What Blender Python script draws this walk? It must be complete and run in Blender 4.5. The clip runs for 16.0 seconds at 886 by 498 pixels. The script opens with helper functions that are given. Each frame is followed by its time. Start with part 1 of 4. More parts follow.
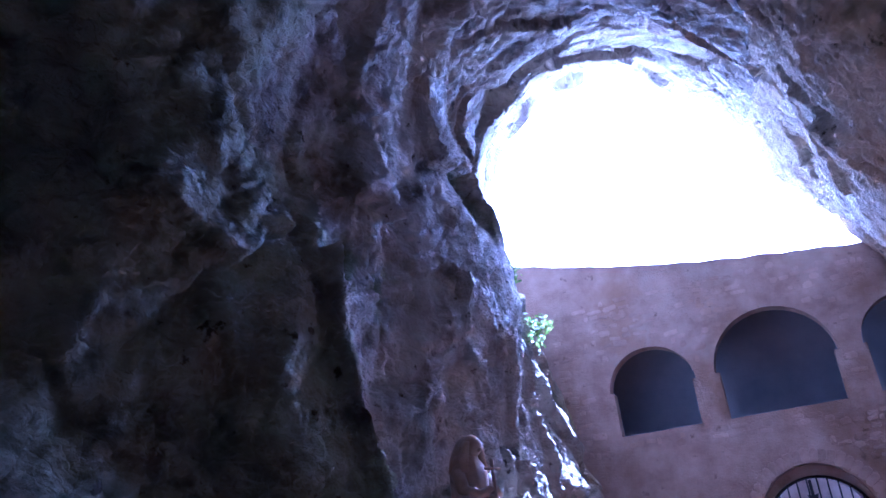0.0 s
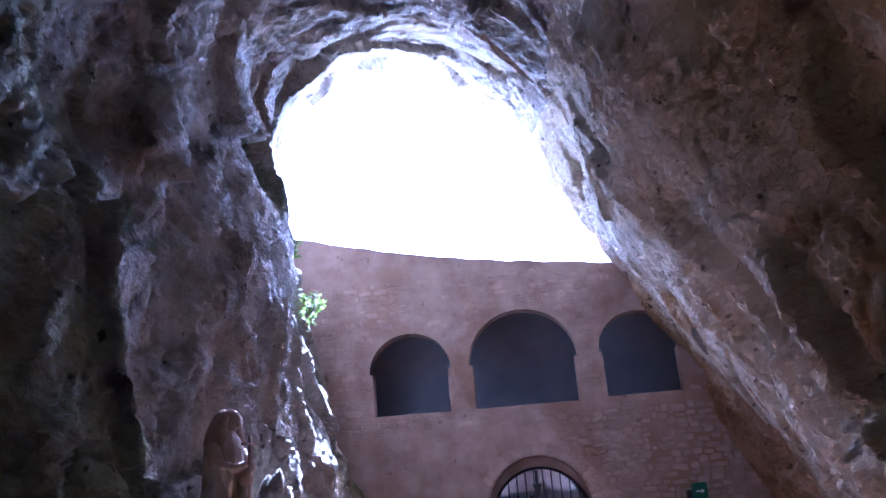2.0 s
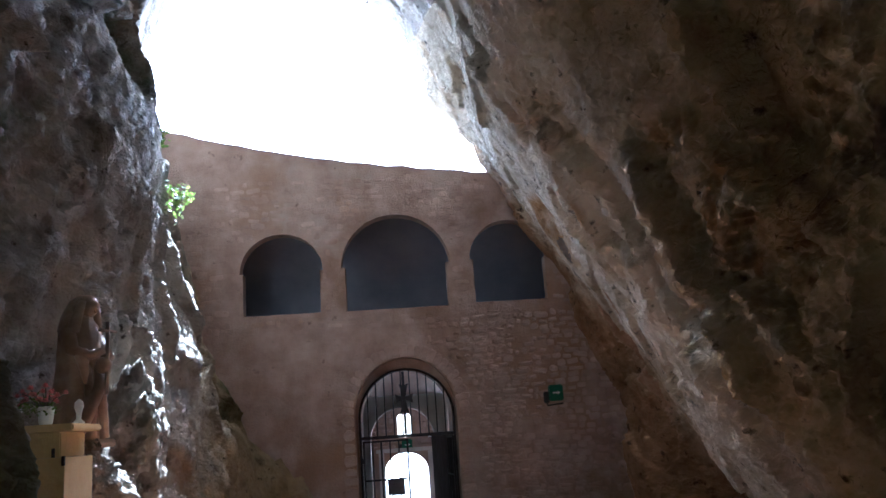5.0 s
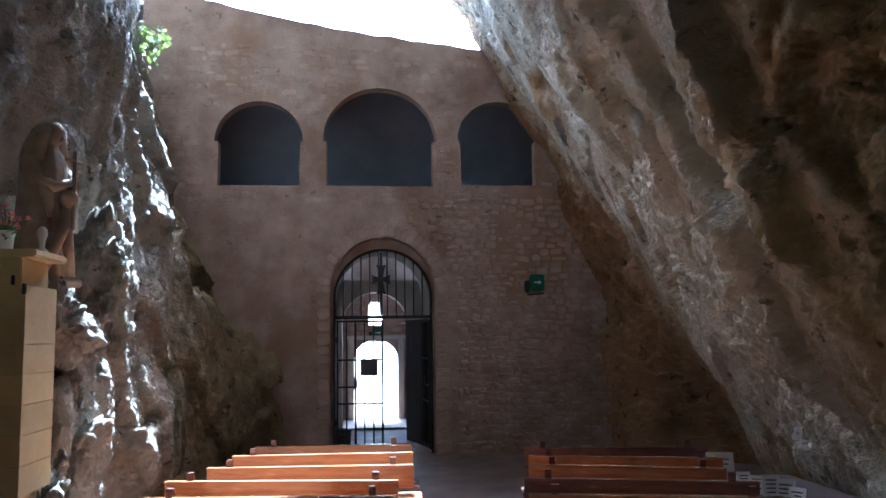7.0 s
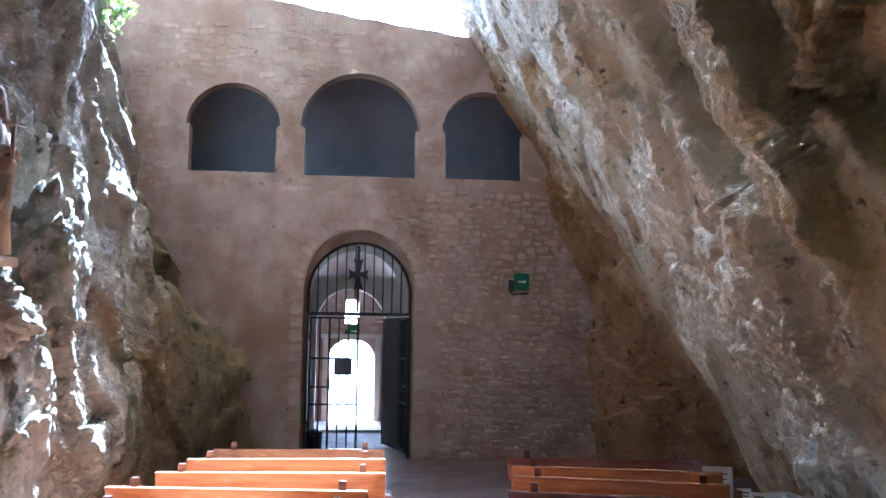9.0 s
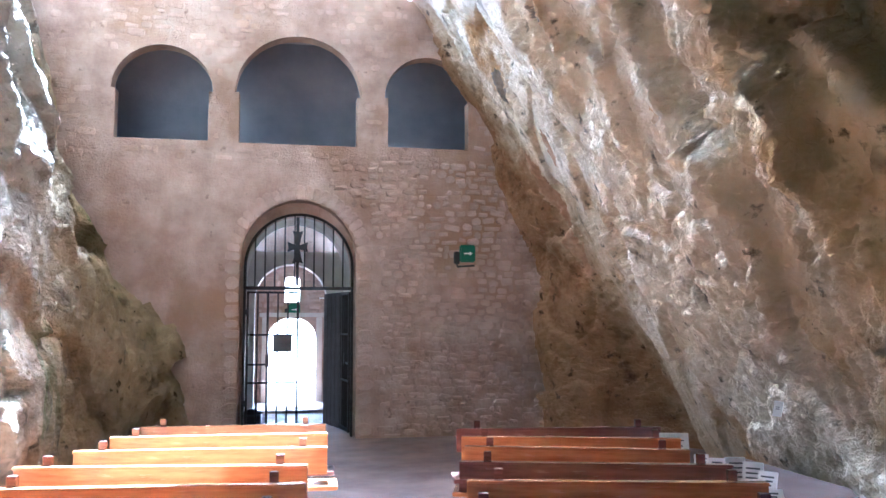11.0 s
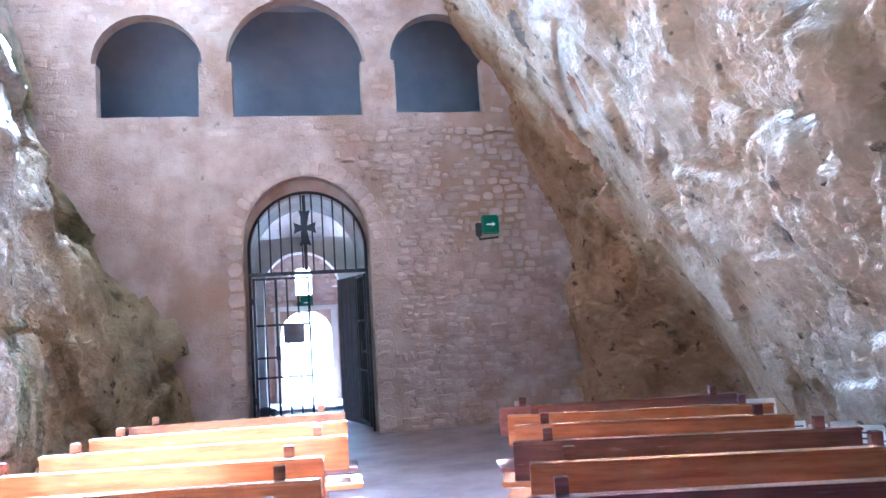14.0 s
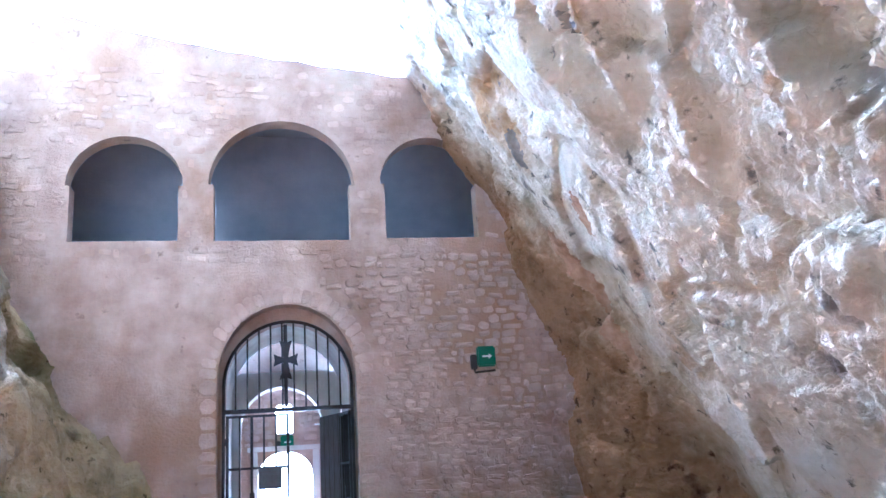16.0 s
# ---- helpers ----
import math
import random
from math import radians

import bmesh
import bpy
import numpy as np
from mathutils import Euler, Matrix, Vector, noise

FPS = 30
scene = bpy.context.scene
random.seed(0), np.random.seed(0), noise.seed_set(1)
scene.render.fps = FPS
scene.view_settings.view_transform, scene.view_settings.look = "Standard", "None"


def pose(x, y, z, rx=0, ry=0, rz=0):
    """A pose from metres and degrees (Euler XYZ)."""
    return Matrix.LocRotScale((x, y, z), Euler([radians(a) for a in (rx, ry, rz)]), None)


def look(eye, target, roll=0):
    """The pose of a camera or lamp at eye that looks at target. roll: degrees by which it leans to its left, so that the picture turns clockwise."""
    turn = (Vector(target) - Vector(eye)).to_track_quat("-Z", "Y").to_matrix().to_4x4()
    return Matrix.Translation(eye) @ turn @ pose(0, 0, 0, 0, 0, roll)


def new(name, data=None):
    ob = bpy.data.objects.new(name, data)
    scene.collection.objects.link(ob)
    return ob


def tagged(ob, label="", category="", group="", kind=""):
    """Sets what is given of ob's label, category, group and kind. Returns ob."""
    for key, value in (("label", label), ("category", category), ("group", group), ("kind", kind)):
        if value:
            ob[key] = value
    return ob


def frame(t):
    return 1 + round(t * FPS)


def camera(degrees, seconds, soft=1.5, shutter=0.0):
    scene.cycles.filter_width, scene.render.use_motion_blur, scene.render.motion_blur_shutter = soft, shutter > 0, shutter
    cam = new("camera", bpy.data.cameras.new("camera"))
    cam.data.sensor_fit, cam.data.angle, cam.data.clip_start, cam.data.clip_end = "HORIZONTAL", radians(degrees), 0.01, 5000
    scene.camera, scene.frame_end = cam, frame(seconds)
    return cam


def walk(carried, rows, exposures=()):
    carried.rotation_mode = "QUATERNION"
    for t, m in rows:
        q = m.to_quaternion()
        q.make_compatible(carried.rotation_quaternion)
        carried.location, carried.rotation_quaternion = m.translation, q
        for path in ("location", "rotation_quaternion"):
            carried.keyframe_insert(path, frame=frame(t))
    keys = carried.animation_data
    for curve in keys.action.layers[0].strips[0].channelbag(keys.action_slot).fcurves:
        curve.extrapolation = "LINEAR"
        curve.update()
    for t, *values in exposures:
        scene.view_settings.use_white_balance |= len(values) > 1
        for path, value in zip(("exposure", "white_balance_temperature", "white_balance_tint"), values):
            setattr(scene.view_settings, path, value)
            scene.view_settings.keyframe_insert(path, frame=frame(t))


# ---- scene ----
cam = camera(56.4, 16.0)
PATH = [
    (0, (-0.042, -14.675, 2.401), (-0.707, -12.954, 3.171), -6.9),
    (0.5, (-0.117, -14.815, 2.422), (-0.59, -13.029, 3.188), -6.4),
    (1, (-0.18, -14.792, 2.548), (-0.494, -12.959, 3.285), -5.1),
    (1.5, (-0.137, -14.832, 2.545), (-0.341, -12.974, 3.257), -4.6),
    (2, (-0.125, -14.853, 2.521), (-0.28, -12.968, 3.172), -4.4),
    (2.5, (-0.125, -14.851, 2.517), (-0.242, -12.949, 3.124), -4.5),
    (3, (-0.138, -14.854, 2.515), (-0.23, -12.943, 3.098), -4.2),
    (3.5, (-0.113, -14.882, 2.486), (-0.141, -12.963, 3.048), -4.0),
    (4, (-0.091, -14.892, 2.423), (-0.065, -12.957, 2.928), -3.9),
    (4.2, (-0.067, -14.887, 2.408), (-0.022, -12.941, 2.868), -4.1),
    (6.3, (-0.263, -14.416, 2.102), (-0.058, -12.469, 2.508), -2.3),
    (6.5, (-0.303, -14.336, 2.044), (-0.116, -12.379, 2.412), -1.4),
    (7, (-0.334, -14.152, 1.971), (-0.143, -12.172, 2.183), -0.8),
    (7.5, (-0.296, -13.952, 1.948), (-0.15, -11.972, 2.185), -0.2),
    (8, (-0.266, -13.777, 1.949), (-0.161, -11.794, 2.193), 1.7),
    (8.5, (-0.248, -13.625, 1.937), (-0.097, -11.642, 2.152), 0.2),
    (8.7, (-0.277, -13.561, 1.929), (-0.076, -11.583, 2.145), 0.7),
    (10.8, (-0.193, -13.045, 1.828), (0.153, -11.088, 2.051), -0.4),
    (11, (-0.236, -13.003, 1.756), (0.14, -11.047, 1.938), -0.1),
    (11.5, (-0.28, -12.852, 1.715), (0.095, -10.889, 1.8), -2.5),
    (12, (-0.228, -12.643, 1.694), (0.083, -10.676, 1.875), -1.8),
    (12.5, (-0.173, -12.469, 1.576), (0.158, -10.498, 1.651), -0.4),
    (13, (-0.163, -12.274, 1.499), (0.231, -10.318, 1.637), -1.7),
    (13.5, (-0.183, -12.065, 1.47), (0.218, -10.108, 1.577), -3.3),
    (14, (-0.154, -11.834, 1.497), (0.193, -9.872, 1.674), -3.4),
    (14.5, (-0.116, -11.6, 1.511), (0.176, -9.638, 1.765), -2.9),
    (15, (-0.101, -11.382, 1.504), (0.242, -9.429, 1.772), -2.0),
    (15.5, (-0.151, -11.218, 1.518), (0.28, -9.303, 1.902), -3.7),
    (16, (-0.092, -11.046, 1.551), (0.295, -9.147, 2.046), -3.6),
]
EXPOSURES = [(0.0, 4.45, 3600, 36), (2.5, 4.5, 4100, 26), (4.0, 4.4, 4350, 14), (6.3, 3.8, 4450, 0), (7.0, 4.15, 4250, 0), (7.5, 4.85, 4150, 0), (8.6, 5.15, 4150, 0), (11.0, 6.2, 4200, 1), (12.5, 6.6, 3920, 1), (14.5, 6.55, 3750, 4), (16.0, 6.5, 3750, 2)]
walk(cam, [(t, look(eye, target, roll)) for t, eye, target, roll in PATH], EXPOSURES)

# ---- world, sun ----
SUN_TO = Vector((0.0, 1.0, 1.26)).normalized()
world = bpy.data.worlds.new("sky")
scene.world = world
world.use_nodes = True
wn = world.node_tree.nodes
sky = wn.new("ShaderNodeTexSky")
sky.sky_type = "NISHITA"
sky.sun_disc = False
sky.sun_elevation = math.asin(SUN_TO.z)
sky.sun_rotation = math.atan2(SUN_TO.x, SUN_TO.y)
sky.air_density, sky.dust_density = 0.7, 4.0
wn["Background"].inputs[1].default_value = 0.15
world.node_tree.links.new(sky.outputs[0], wn["Background"].inputs[0])
sun = new("sun", bpy.data.lights.new("sun", "SUN"))
sun.data.energy, sun.data.angle, sun.data.color = 3.5, radians(0.6), (1.0, 0.95, 0.86)
sun.matrix_world = look(SUN_TO * 40, (0, 0, 0))


# ---- materials ----
def mat(name, ramp, scale=3.0, detail=8.0, rough=(0.6, 0.85), bump=0.3, bump_scale=20.0, metal=0.0, stretch=(1, 1, 1),
        stain=None, vary=0.0, spec=0.5, coat=0.0, dist=0.02, crack=0.0, zone=(), chips=0.0):
    m = bpy.data.materials.new(name)
    m.use_nodes = True
    n, l = m.node_tree.nodes, m.node_tree.links
    b = n["Principled BSDF"]
    tc, mp = n.new("ShaderNodeTexCoord"), n.new("ShaderNodeMapping")
    mp.inputs["Scale"].default_value = stretch
    l.new(tc.outputs["Object"], mp.inputs[0])

    def tex(s, d, rgh=0.6):
        t = n.new("ShaderNodeTexNoise")
        t.inputs["Scale"].default_value, t.inputs["Detail"].default_value = s, d
        t.inputs["Roughness"].default_value = rgh
        l.new(mp.outputs[0], t.inputs[0])
        return t
    base = tex(scale, detail)
    cr = n.new("ShaderNodeValToRGB")
    els = cr.color_ramp.elements
    while len(els) < len(ramp):
        els.new(0.5)
    for e, (p, c) in zip(els, ramp):
        e.position, e.color = p, (*c, 1)
    l.new(base.outputs[0], cr.inputs[0])
    col = cr.outputs[0]
    for k, (sc, span, c) in enumerate(stain or []):
        t = tex(sc, 5.0)
        t.noise_dimensions = "4D"
        t.inputs["W"].default_value = 3.1 * k + 1.7
        mr = n.new("ShaderNodeMapRange")
        mr.inputs[1].default_value, mr.inputs[2].default_value = span
        l.new(t.outputs[0], mr.inputs[0])
        mx = n.new("ShaderNodeMix")
        mx.data_type = "RGBA"
        l.new(mr.outputs[0], mx.inputs[0])
        l.new(col, mx.inputs[6])
        mx.inputs[7].default_value = (*c, 1)
        col = mx.outputs[2]
    for (gy, gz), (lo, hi), c, full in zone:
        # a stained or deepened belt of the rock, where gy * y + gz * z is high
        sx, t = n.new("ShaderNodeSeparateXYZ"), tex(0.9, 6.0)
        l.new(tc.outputs["Object"], sx.inputs[0])
        my, ma, mb = n.new("ShaderNodeMath"), n.new("ShaderNodeMath"), n.new("ShaderNodeMath")
        my.operation = "MULTIPLY"
        ma.operation = mb.operation = "MULTIPLY_ADD"
        my.inputs[1].default_value, ma.inputs[1].default_value, mb.inputs[1].default_value = gy, gz, 3.5
        l.new(sx.outputs[1], my.inputs[0])
        l.new(sx.outputs[2], ma.inputs[0])
        l.new(my.outputs[0], ma.inputs[2])
        l.new(t.outputs[0], mb.inputs[0])
        l.new(ma.outputs[0], mb.inputs[2])
        mr = n.new("ShaderNodeMapRange")
        mr.inputs[1].default_value, mr.inputs[2].default_value = lo + 1.75, hi + 1.75
        mr.inputs[4].default_value = full
        l.new(mb.outputs[0], mr.inputs[0])
        mx = n.new("ShaderNodeMix")
        mx.data_type, mx.blend_type = "RGBA", "MULTIPLY"
        l.new(mr.outputs[0], mx.inputs[0])
        l.new(col, mx.inputs[6])
        mx.inputs[7].default_value = (*c, 1)
        col = mx.outputs[2]
    if vary:
        oi, geo = n.new("ShaderNodeObjectInfo"), n.new("ShaderNodeNewGeometry")
        ad = n.new("ShaderNodeMath")
        ad.operation = "ADD"
        l.new(oi.outputs["Random"], ad.inputs[0])
        l.new(geo.outputs["Random Per Island"], ad.inputs[1])
        fr = n.new("ShaderNodeMath")
        fr.operation = "FRACT"
        l.new(ad.outputs[0], fr.inputs[0])
        mr = n.new("ShaderNodeMapRange")
        mr.inputs[3].default_value, mr.inputs[4].default_value = 1 - vary, 1 + vary
        l.new(fr.outputs[0], mr.inputs[0])
        hs = n.new("ShaderNodeHueSaturation")
        l.new(mr.outputs[0], hs.inputs["Value"])
        l.new(col, hs.inputs["Color"])
        col = hs.outputs[0]
    l.new(col, b.inputs["Base Color"])
    rr = n.new("ShaderNodeMapRange")
    rr.inputs[1].default_value, rr.inputs[2].default_value = 0.3, 0.7
    rr.inputs[3].default_value, rr.inputs[4].default_value = rough
    rt = tex(scale * 2.3, 4.0)
    l.new(rt.outputs[0], rr.inputs[0])
    l.new(rr.outputs[0], b.inputs["Roughness"])
    b.inputs["Metallic"].default_value = metal
    b.inputs["Specular IOR Level"].default_value = spec
    b.inputs["Coat Weight"].default_value = coat
    b.inputs["Coat Roughness"].default_value = 0.12
    if bump:
        bt = tex(bump_scale, 8.0, 0.65)
        h = bt.outputs[0]
        if crack:
            vo = n.new("ShaderNodeTexVoronoi")
            vo.feature = "DISTANCE_TO_EDGE"
            vo.inputs["Scale"].default_value = crack
            wob = n.new("ShaderNodeMix")
            wob.data_type = "RGBA"
            wob.blend_type = "ADD"
            wob.inputs[0].default_value = 0.35
            l.new(mp.outputs[0], wob.inputs[6])
            l.new(base.outputs[1], wob.inputs[7])
            l.new(wob.outputs[2], vo.inputs[0])
            vr = n.new("ShaderNodeMapRange")
            vr.inputs[2].default_value = 0.06
            l.new(vo.outputs[0], vr.inputs[0])
            mm = n.new("ShaderNodeMath")
            mm.operation = "MULTIPLY_ADD"
            mm.inputs[1].default_value = 0.18
            l.new(vr.outputs[0], mm.inputs[0])
            l.new(h, mm.inputs[2])
            h = mm.outputs[0]
        if chips:
            # flaked, slanting scales of broken rock at two sizes
            mc = n.new("ShaderNodeMapping")
            mc.inputs["Rotation"].default_value = (radians(38), 0, 0)
            mc.inputs["Scale"].default_value = (1.0, 0.8, 1.9)
            l.new(tc.outputs["Object"], mc.inputs[0])
            shift = n.new("ShaderNodeMix")
            shift.data_type, shift.blend_type = "RGBA", "ADD"
            shift.inputs[0].default_value = 0.16
            l.new(mc.outputs[0], shift.inputs[6])
            l.new(bt.outputs[1], shift.inputs[7])
            for size, weight in ((7.0, chips), (17.0, chips * 0.5)):
                vc = n.new("ShaderNodeTexVoronoi")
                vc.inputs["Scale"].default_value = size
                l.new(shift.outputs[2], vc.inputs[0])
                mm = n.new("ShaderNodeMath")
                mm.operation = "MULTIPLY_ADD"
                mm.inputs[1].default_value = weight
                l.new(vc.outputs["Distance"], mm.inputs[0])
                l.new(h, mm.inputs[2])
                h = mm.outputs[0]
        bp = n.new("ShaderNodeBump")
        bp.inputs["Strength"].default_value, bp.inputs["Distance"].default_value = bump, dist
        l.new(h, bp.inputs["Height"])
        l.new(bp.outputs[0], b.inputs["Normal"])
    return m


GREY, PALE, OCHRE, DARK, GREEN = (0.29, 0.25, 0.195), (0.48, 0.425, 0.335), (0.38, 0.235, 0.105), (0.105, 0.088, 0.07), (0.125, 0.14, 0.072)
# first zone: earth brown, with the dimness of the lower slab put into colour
M_ROCK_R = mat("limestone_ochre", [(0.25, (0.22, 0.185, 0.135)), (0.36, (0.45, 0.375, 0.26)), (0.48, (0.61, 0.525, 0.385)), (0.66, (0.71, 0.63, 0.485))], 1.6, 12, (0.88, 1.0), 0.8, 18.0, zone=[((1, -0.8), (-6.4, -4.2), (0.70, 0.61, 0.50), 0.9), ((1, -0.3), (-3.1, -2.0), (0.54, 0.40, 0.315), 0.95), ((-1, -0.2), (7.6, 9.4), (0.92, 0.73, 0.47), 0.9)],
               stain=[(0.55, (0.57, 0.68), OCHRE), (1.3, (0.61, 0.70), (0.18, 0.15, 0.12)), (0.8, (0.66, 0.74), (0.45, 0.28, 0.14)), (5.0, (0.60, 0.68), (0.16, 0.14, 0.115))], dist=0.06, crack=6.5, spec=0.04, chips=0.55)
M_ROCK_L = mat("limestone_mossy", [(0.30, (0.16, 0.135, 0.11)), (0.44, (0.31, 0.27, 0.222)), (0.60, (0.41, 0.365, 0.305)), (0.78, (0.53, 0.485, 0.41))], 1.8, 12, (0.7, 0.95), 0.9, 16.0,
               zone=[((1, -0.8), (-6.6, -4.2), (0.74, 0.61, 0.37), 0.9), ((-1, -0.15), (7.9, 8.9), (0.72, 0.80, 0.60), 0.95)],
               stain=[(0.5, (0.55, 0.66), GREEN), (0.9, (0.56, 0.68), (0.31, 0.23, 0.165)), (1.7, (0.60, 0.7), DARK), (6.0, (0.62, 0.68), DARK)], dist=0.06, spec=0.15, crack=4.5, chips=0.45)
# shade inside the fissures, painted as dark grey faces along their lines
M_ROCK_D = mat("cleft_shade_limestone", [(0.3, (0.13, 0.115, 0.095)), (0.5, (0.23, 0.20, 0.165)), (0.7, (0.36, 0.315, 0.255))], 3.0, 10, (0.85, 1.0), 0.8, 18.0, dist=0.05, spec=0.05)
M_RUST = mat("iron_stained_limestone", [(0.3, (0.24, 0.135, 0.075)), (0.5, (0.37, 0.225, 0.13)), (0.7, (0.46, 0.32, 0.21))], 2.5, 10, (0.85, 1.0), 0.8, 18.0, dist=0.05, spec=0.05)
M_ROOF = mat("limestone_grey", [(0.30, (0.13, 0.115, 0.105)), (0.46, GREY), (0.66, PALE)], 1.5, 12, (0.55, 0.88), 1.0, 12.0,
             stain=[(0.5, (0.56, 0.68), (0.31, 0.22, 0.15)), (1.2, (0.58, 0.7), DARK), (4.5, (0.60, 0.68), DARK)], dist=0.06, crack=3.0, spec=0.3)
M_MORTAR = mat("lime_mortar", [(0.3, (0.267, 0.181, 0.144)), (0.5, (0.372, 0.270, 0.217)), (0.7, (0.468, 0.359, 0.293))], 2.2, 10, (0.75, 0.95), 0.6, 26.0,
               stain=[(0.7, (0.52, 0.66), (0.255, 0.163, 0.111)), (0.45, (0.56, 0.70), (0.439, 0.370, 0.307)), (0.35, (0.54, 0.66), (0.306, 0.192, 0.116)), (4.0, (0.62, 0.70), (0.184, 0.125, 0.093))], dist=0.04)
M_STONE = mat("rubble_stone", [(0.3, (0.288, 0.195, 0.156)), (0.5, (0.396, 0.288, 0.232)), (0.7, (0.493, 0.384, 0.316))], 2.2, 10, (0.7, 0.92), 0.6, 24.0,
              stain=[(0.7, (0.52, 0.66), (0.275, 0.178, 0.125)), (0.35, (0.54, 0.66), (0.326, 0.206, 0.129)), (4.0, (0.62, 0.70), (0.204, 0.139, 0.102))], vary=0.15, dist=0.04)
M_ASHLAR = mat("warm_ashlar", [(0.3, (0.50, 0.36, 0.155)), (0.6, (0.62, 0.47, 0.225)), (0.8, (0.68, 0.56, 0.31))], 2.0, 8, (0.7, 0.9), 0.3, 30.0,
               stain=[(1.4, (0.56, 0.7), (0.33, 0.24, 0.14))], vary=0.08)
M_FLOOR = mat("worn_floor", [(0.3, (0.075, 0.045, 0.035)), (0.5, (0.115, 0.072, 0.057)), (0.7, (0.165, 0.108, 0.088))], 1.4, 9, (0.75, 0.95), 0.35, 18.0,
              stain=[(0.9, (0.55, 0.7), (0.12, 0.09, 0.08))])
M_PLASTER = mat("whitewashed_vault", [(0.3, (0.45, 0.42, 0.38)), (0.6, (0.60, 0.57, 0.52))], 2.0, 8, (0.8, 0.95), 0.3, 20.0, stain=[(0.8, (0.55, 0.7), (0.45, 0.40, 0.34))])
# glare haze over the arches is put into this lifted blue-grey colour
M_INNER = mat("haze_blue_plaster", [(0.3, (0.20, 0.215, 0.26)), (0.7, (0.29, 0.30, 0.345))], 1.5, 6, (0.8, 0.95), 0.3, 20.0)
M_WOOD = mat("varnished_orange_wood", [(0.32, (0.26, 0.095, 0.032)), (0.5, (0.37, 0.152, 0.054)), (0.68, (0.46, 0.21, 0.082))], 2.2, 9, (0.20, 0.28), 0.04, 8.0,
             stretch=(1, 9, 9), vary=0.10, coat=0.5)
M_WOOD_D = mat("dark_stained_wood", [(0.32, (0.08, 0.032, 0.028)), (0.5, (0.12, 0.048, 0.041)), (0.68, (0.165, 0.072, 0.06))], 2.2, 9, (0.20, 0.28), 0.04, 8.0,
               stretch=(1, 9, 9), vary=0.12, coat=0.5)
M_KNOT = mat("wood_knot", [(0.3, (0.06, 0.022, 0.012)), (0.7, (0.11, 0.04, 0.02))], 30.0, 4, (0.3, 0.45), 0.0)
M_DOOR = mat("old_door_wood", [(0.3, (0.035, 0.028, 0.03)), (0.7, (0.075, 0.06, 0.058))], 3.0, 8, (0.5, 0.75), 0.4, 10.0, stretch=(6, 6, 1))
M_IRON = mat("wrought_iron", [(0.3, (0.012, 0.012, 0.014)), (0.7, (0.03, 0.028, 0.03))], 9.0, 6, (0.4, 0.6), 0.3, 60.0, metal=0.4)
M_GREENP = mat("green_plastic", [(0.3, (0.0, 0.085, 0.042)), (0.7, (0.006, 0.125, 0.065))], 4.0, 3, (0.3, 0.45), 0.0)
M_WHITEP = mat("white_card", [(0.3, (0.72, 0.71, 0.68)), (0.7, (0.82, 0.81, 0.79))], 5.0, 4, (0.5, 0.7), 0.05, 30.0)
M_MARBLE = mat("veined_marble", [(0.3, (0.45, 0.44, 0.43)), (0.6, (0.68, 0.67, 0.65))], 6.0, 9, (0.25, 0.45), 0.0)
M_INK = mat("dark_ink", [(0.3, (0.05, 0.05, 0.055)), (0.7, (0.08, 0.08, 0.085))], 6.0, 3, (0.5, 0.7), 0.0)
M_STATUE = mat("painted_plaster_figure", [(0.3, (0.20, 0.125, 0.085)), (0.5, (0.34, 0.235, 0.165)), (0.7, (0.50, 0.39, 0.28))], 3.0, 8, (0.4, 0.65), 0.3, 22.0)
M_LEAF = mat("sunlit_leaves", [(0.3, (0.09, 0.14, 0.025)), (0.7, (0.19, 0.24, 0.05))], 5.0, 4, (0.45, 0.6), 0.0, vary=0.3)
def translucent(m, share):
    """Lets light through thin leaves."""
    n, l = m.node_tree.nodes, m.node_tree.links
    b, out = n["Principled BSDF"], n["Material Output"]
    tr, mx = n.new("ShaderNodeBsdfTranslucent"), n.new("ShaderNodeMixShader")
    l.new(b.inputs["Base Color"].links[0].from_socket, tr.inputs[0])
    mx.inputs[0].default_value = share
    l.new(b.outputs[0], mx.inputs[1])
    l.new(tr.outputs[0], mx.inputs[2])
    l.new(mx.outputs[0], out.inputs[0])


translucent(M_LEAF, 0.5)
M_PETAL = mat("pink_petals", [(0.3, (0.55, 0.10, 0.10)), (0.7, (0.78, 0.36, 0.29))], 8.0, 4, (0.5, 0.7), 0.0, vary=0.35)
M_STEM = mat("woody_stem", [(0.3, (0.06, 0.06, 0.03)), (0.7, (0.10, 0.09, 0.05))], 8.0, 4, (0.6, 0.8), 0.0)
M_RUBBER = mat("black_plastic", [(0.3, (0.012, 0.012, 0.014)), (0.7, (0.022, 0.022, 0.025))], 5.0, 4, (0.4, 0.6), 0.1, 40.0)
M_GROUND = mat("pale_gravel", [(0.3, (0.40, 0.37, 0.32)), (0.7, (0.55, 0.52, 0.46))], 3.0, 8, (0.8, 0.95), 0.4, 30.0)


# ---- helpers of this scene ----
def mesh_ob(name, bm, material, smooth=False):
    me = bpy.data.meshes.new(name)
    bm.normal_update()
    bm.to_mesh(me)
    bm.free()
    me.materials.append(material)
    if smooth:
        for p in me.polygons:
            p.use_smooth = True
    return new(name, me)


def part(name, bm, material, parent, label="", smooth=False):
    ob = mesh_ob(name, bm, material, smooth)
    ob.parent = parent
    if label:
        ob["label"] = label
    return ob


def share(name, me, parent, m):
    ob = new(name, me)
    ob.parent = parent
    ob.matrix_basis = m
    return ob


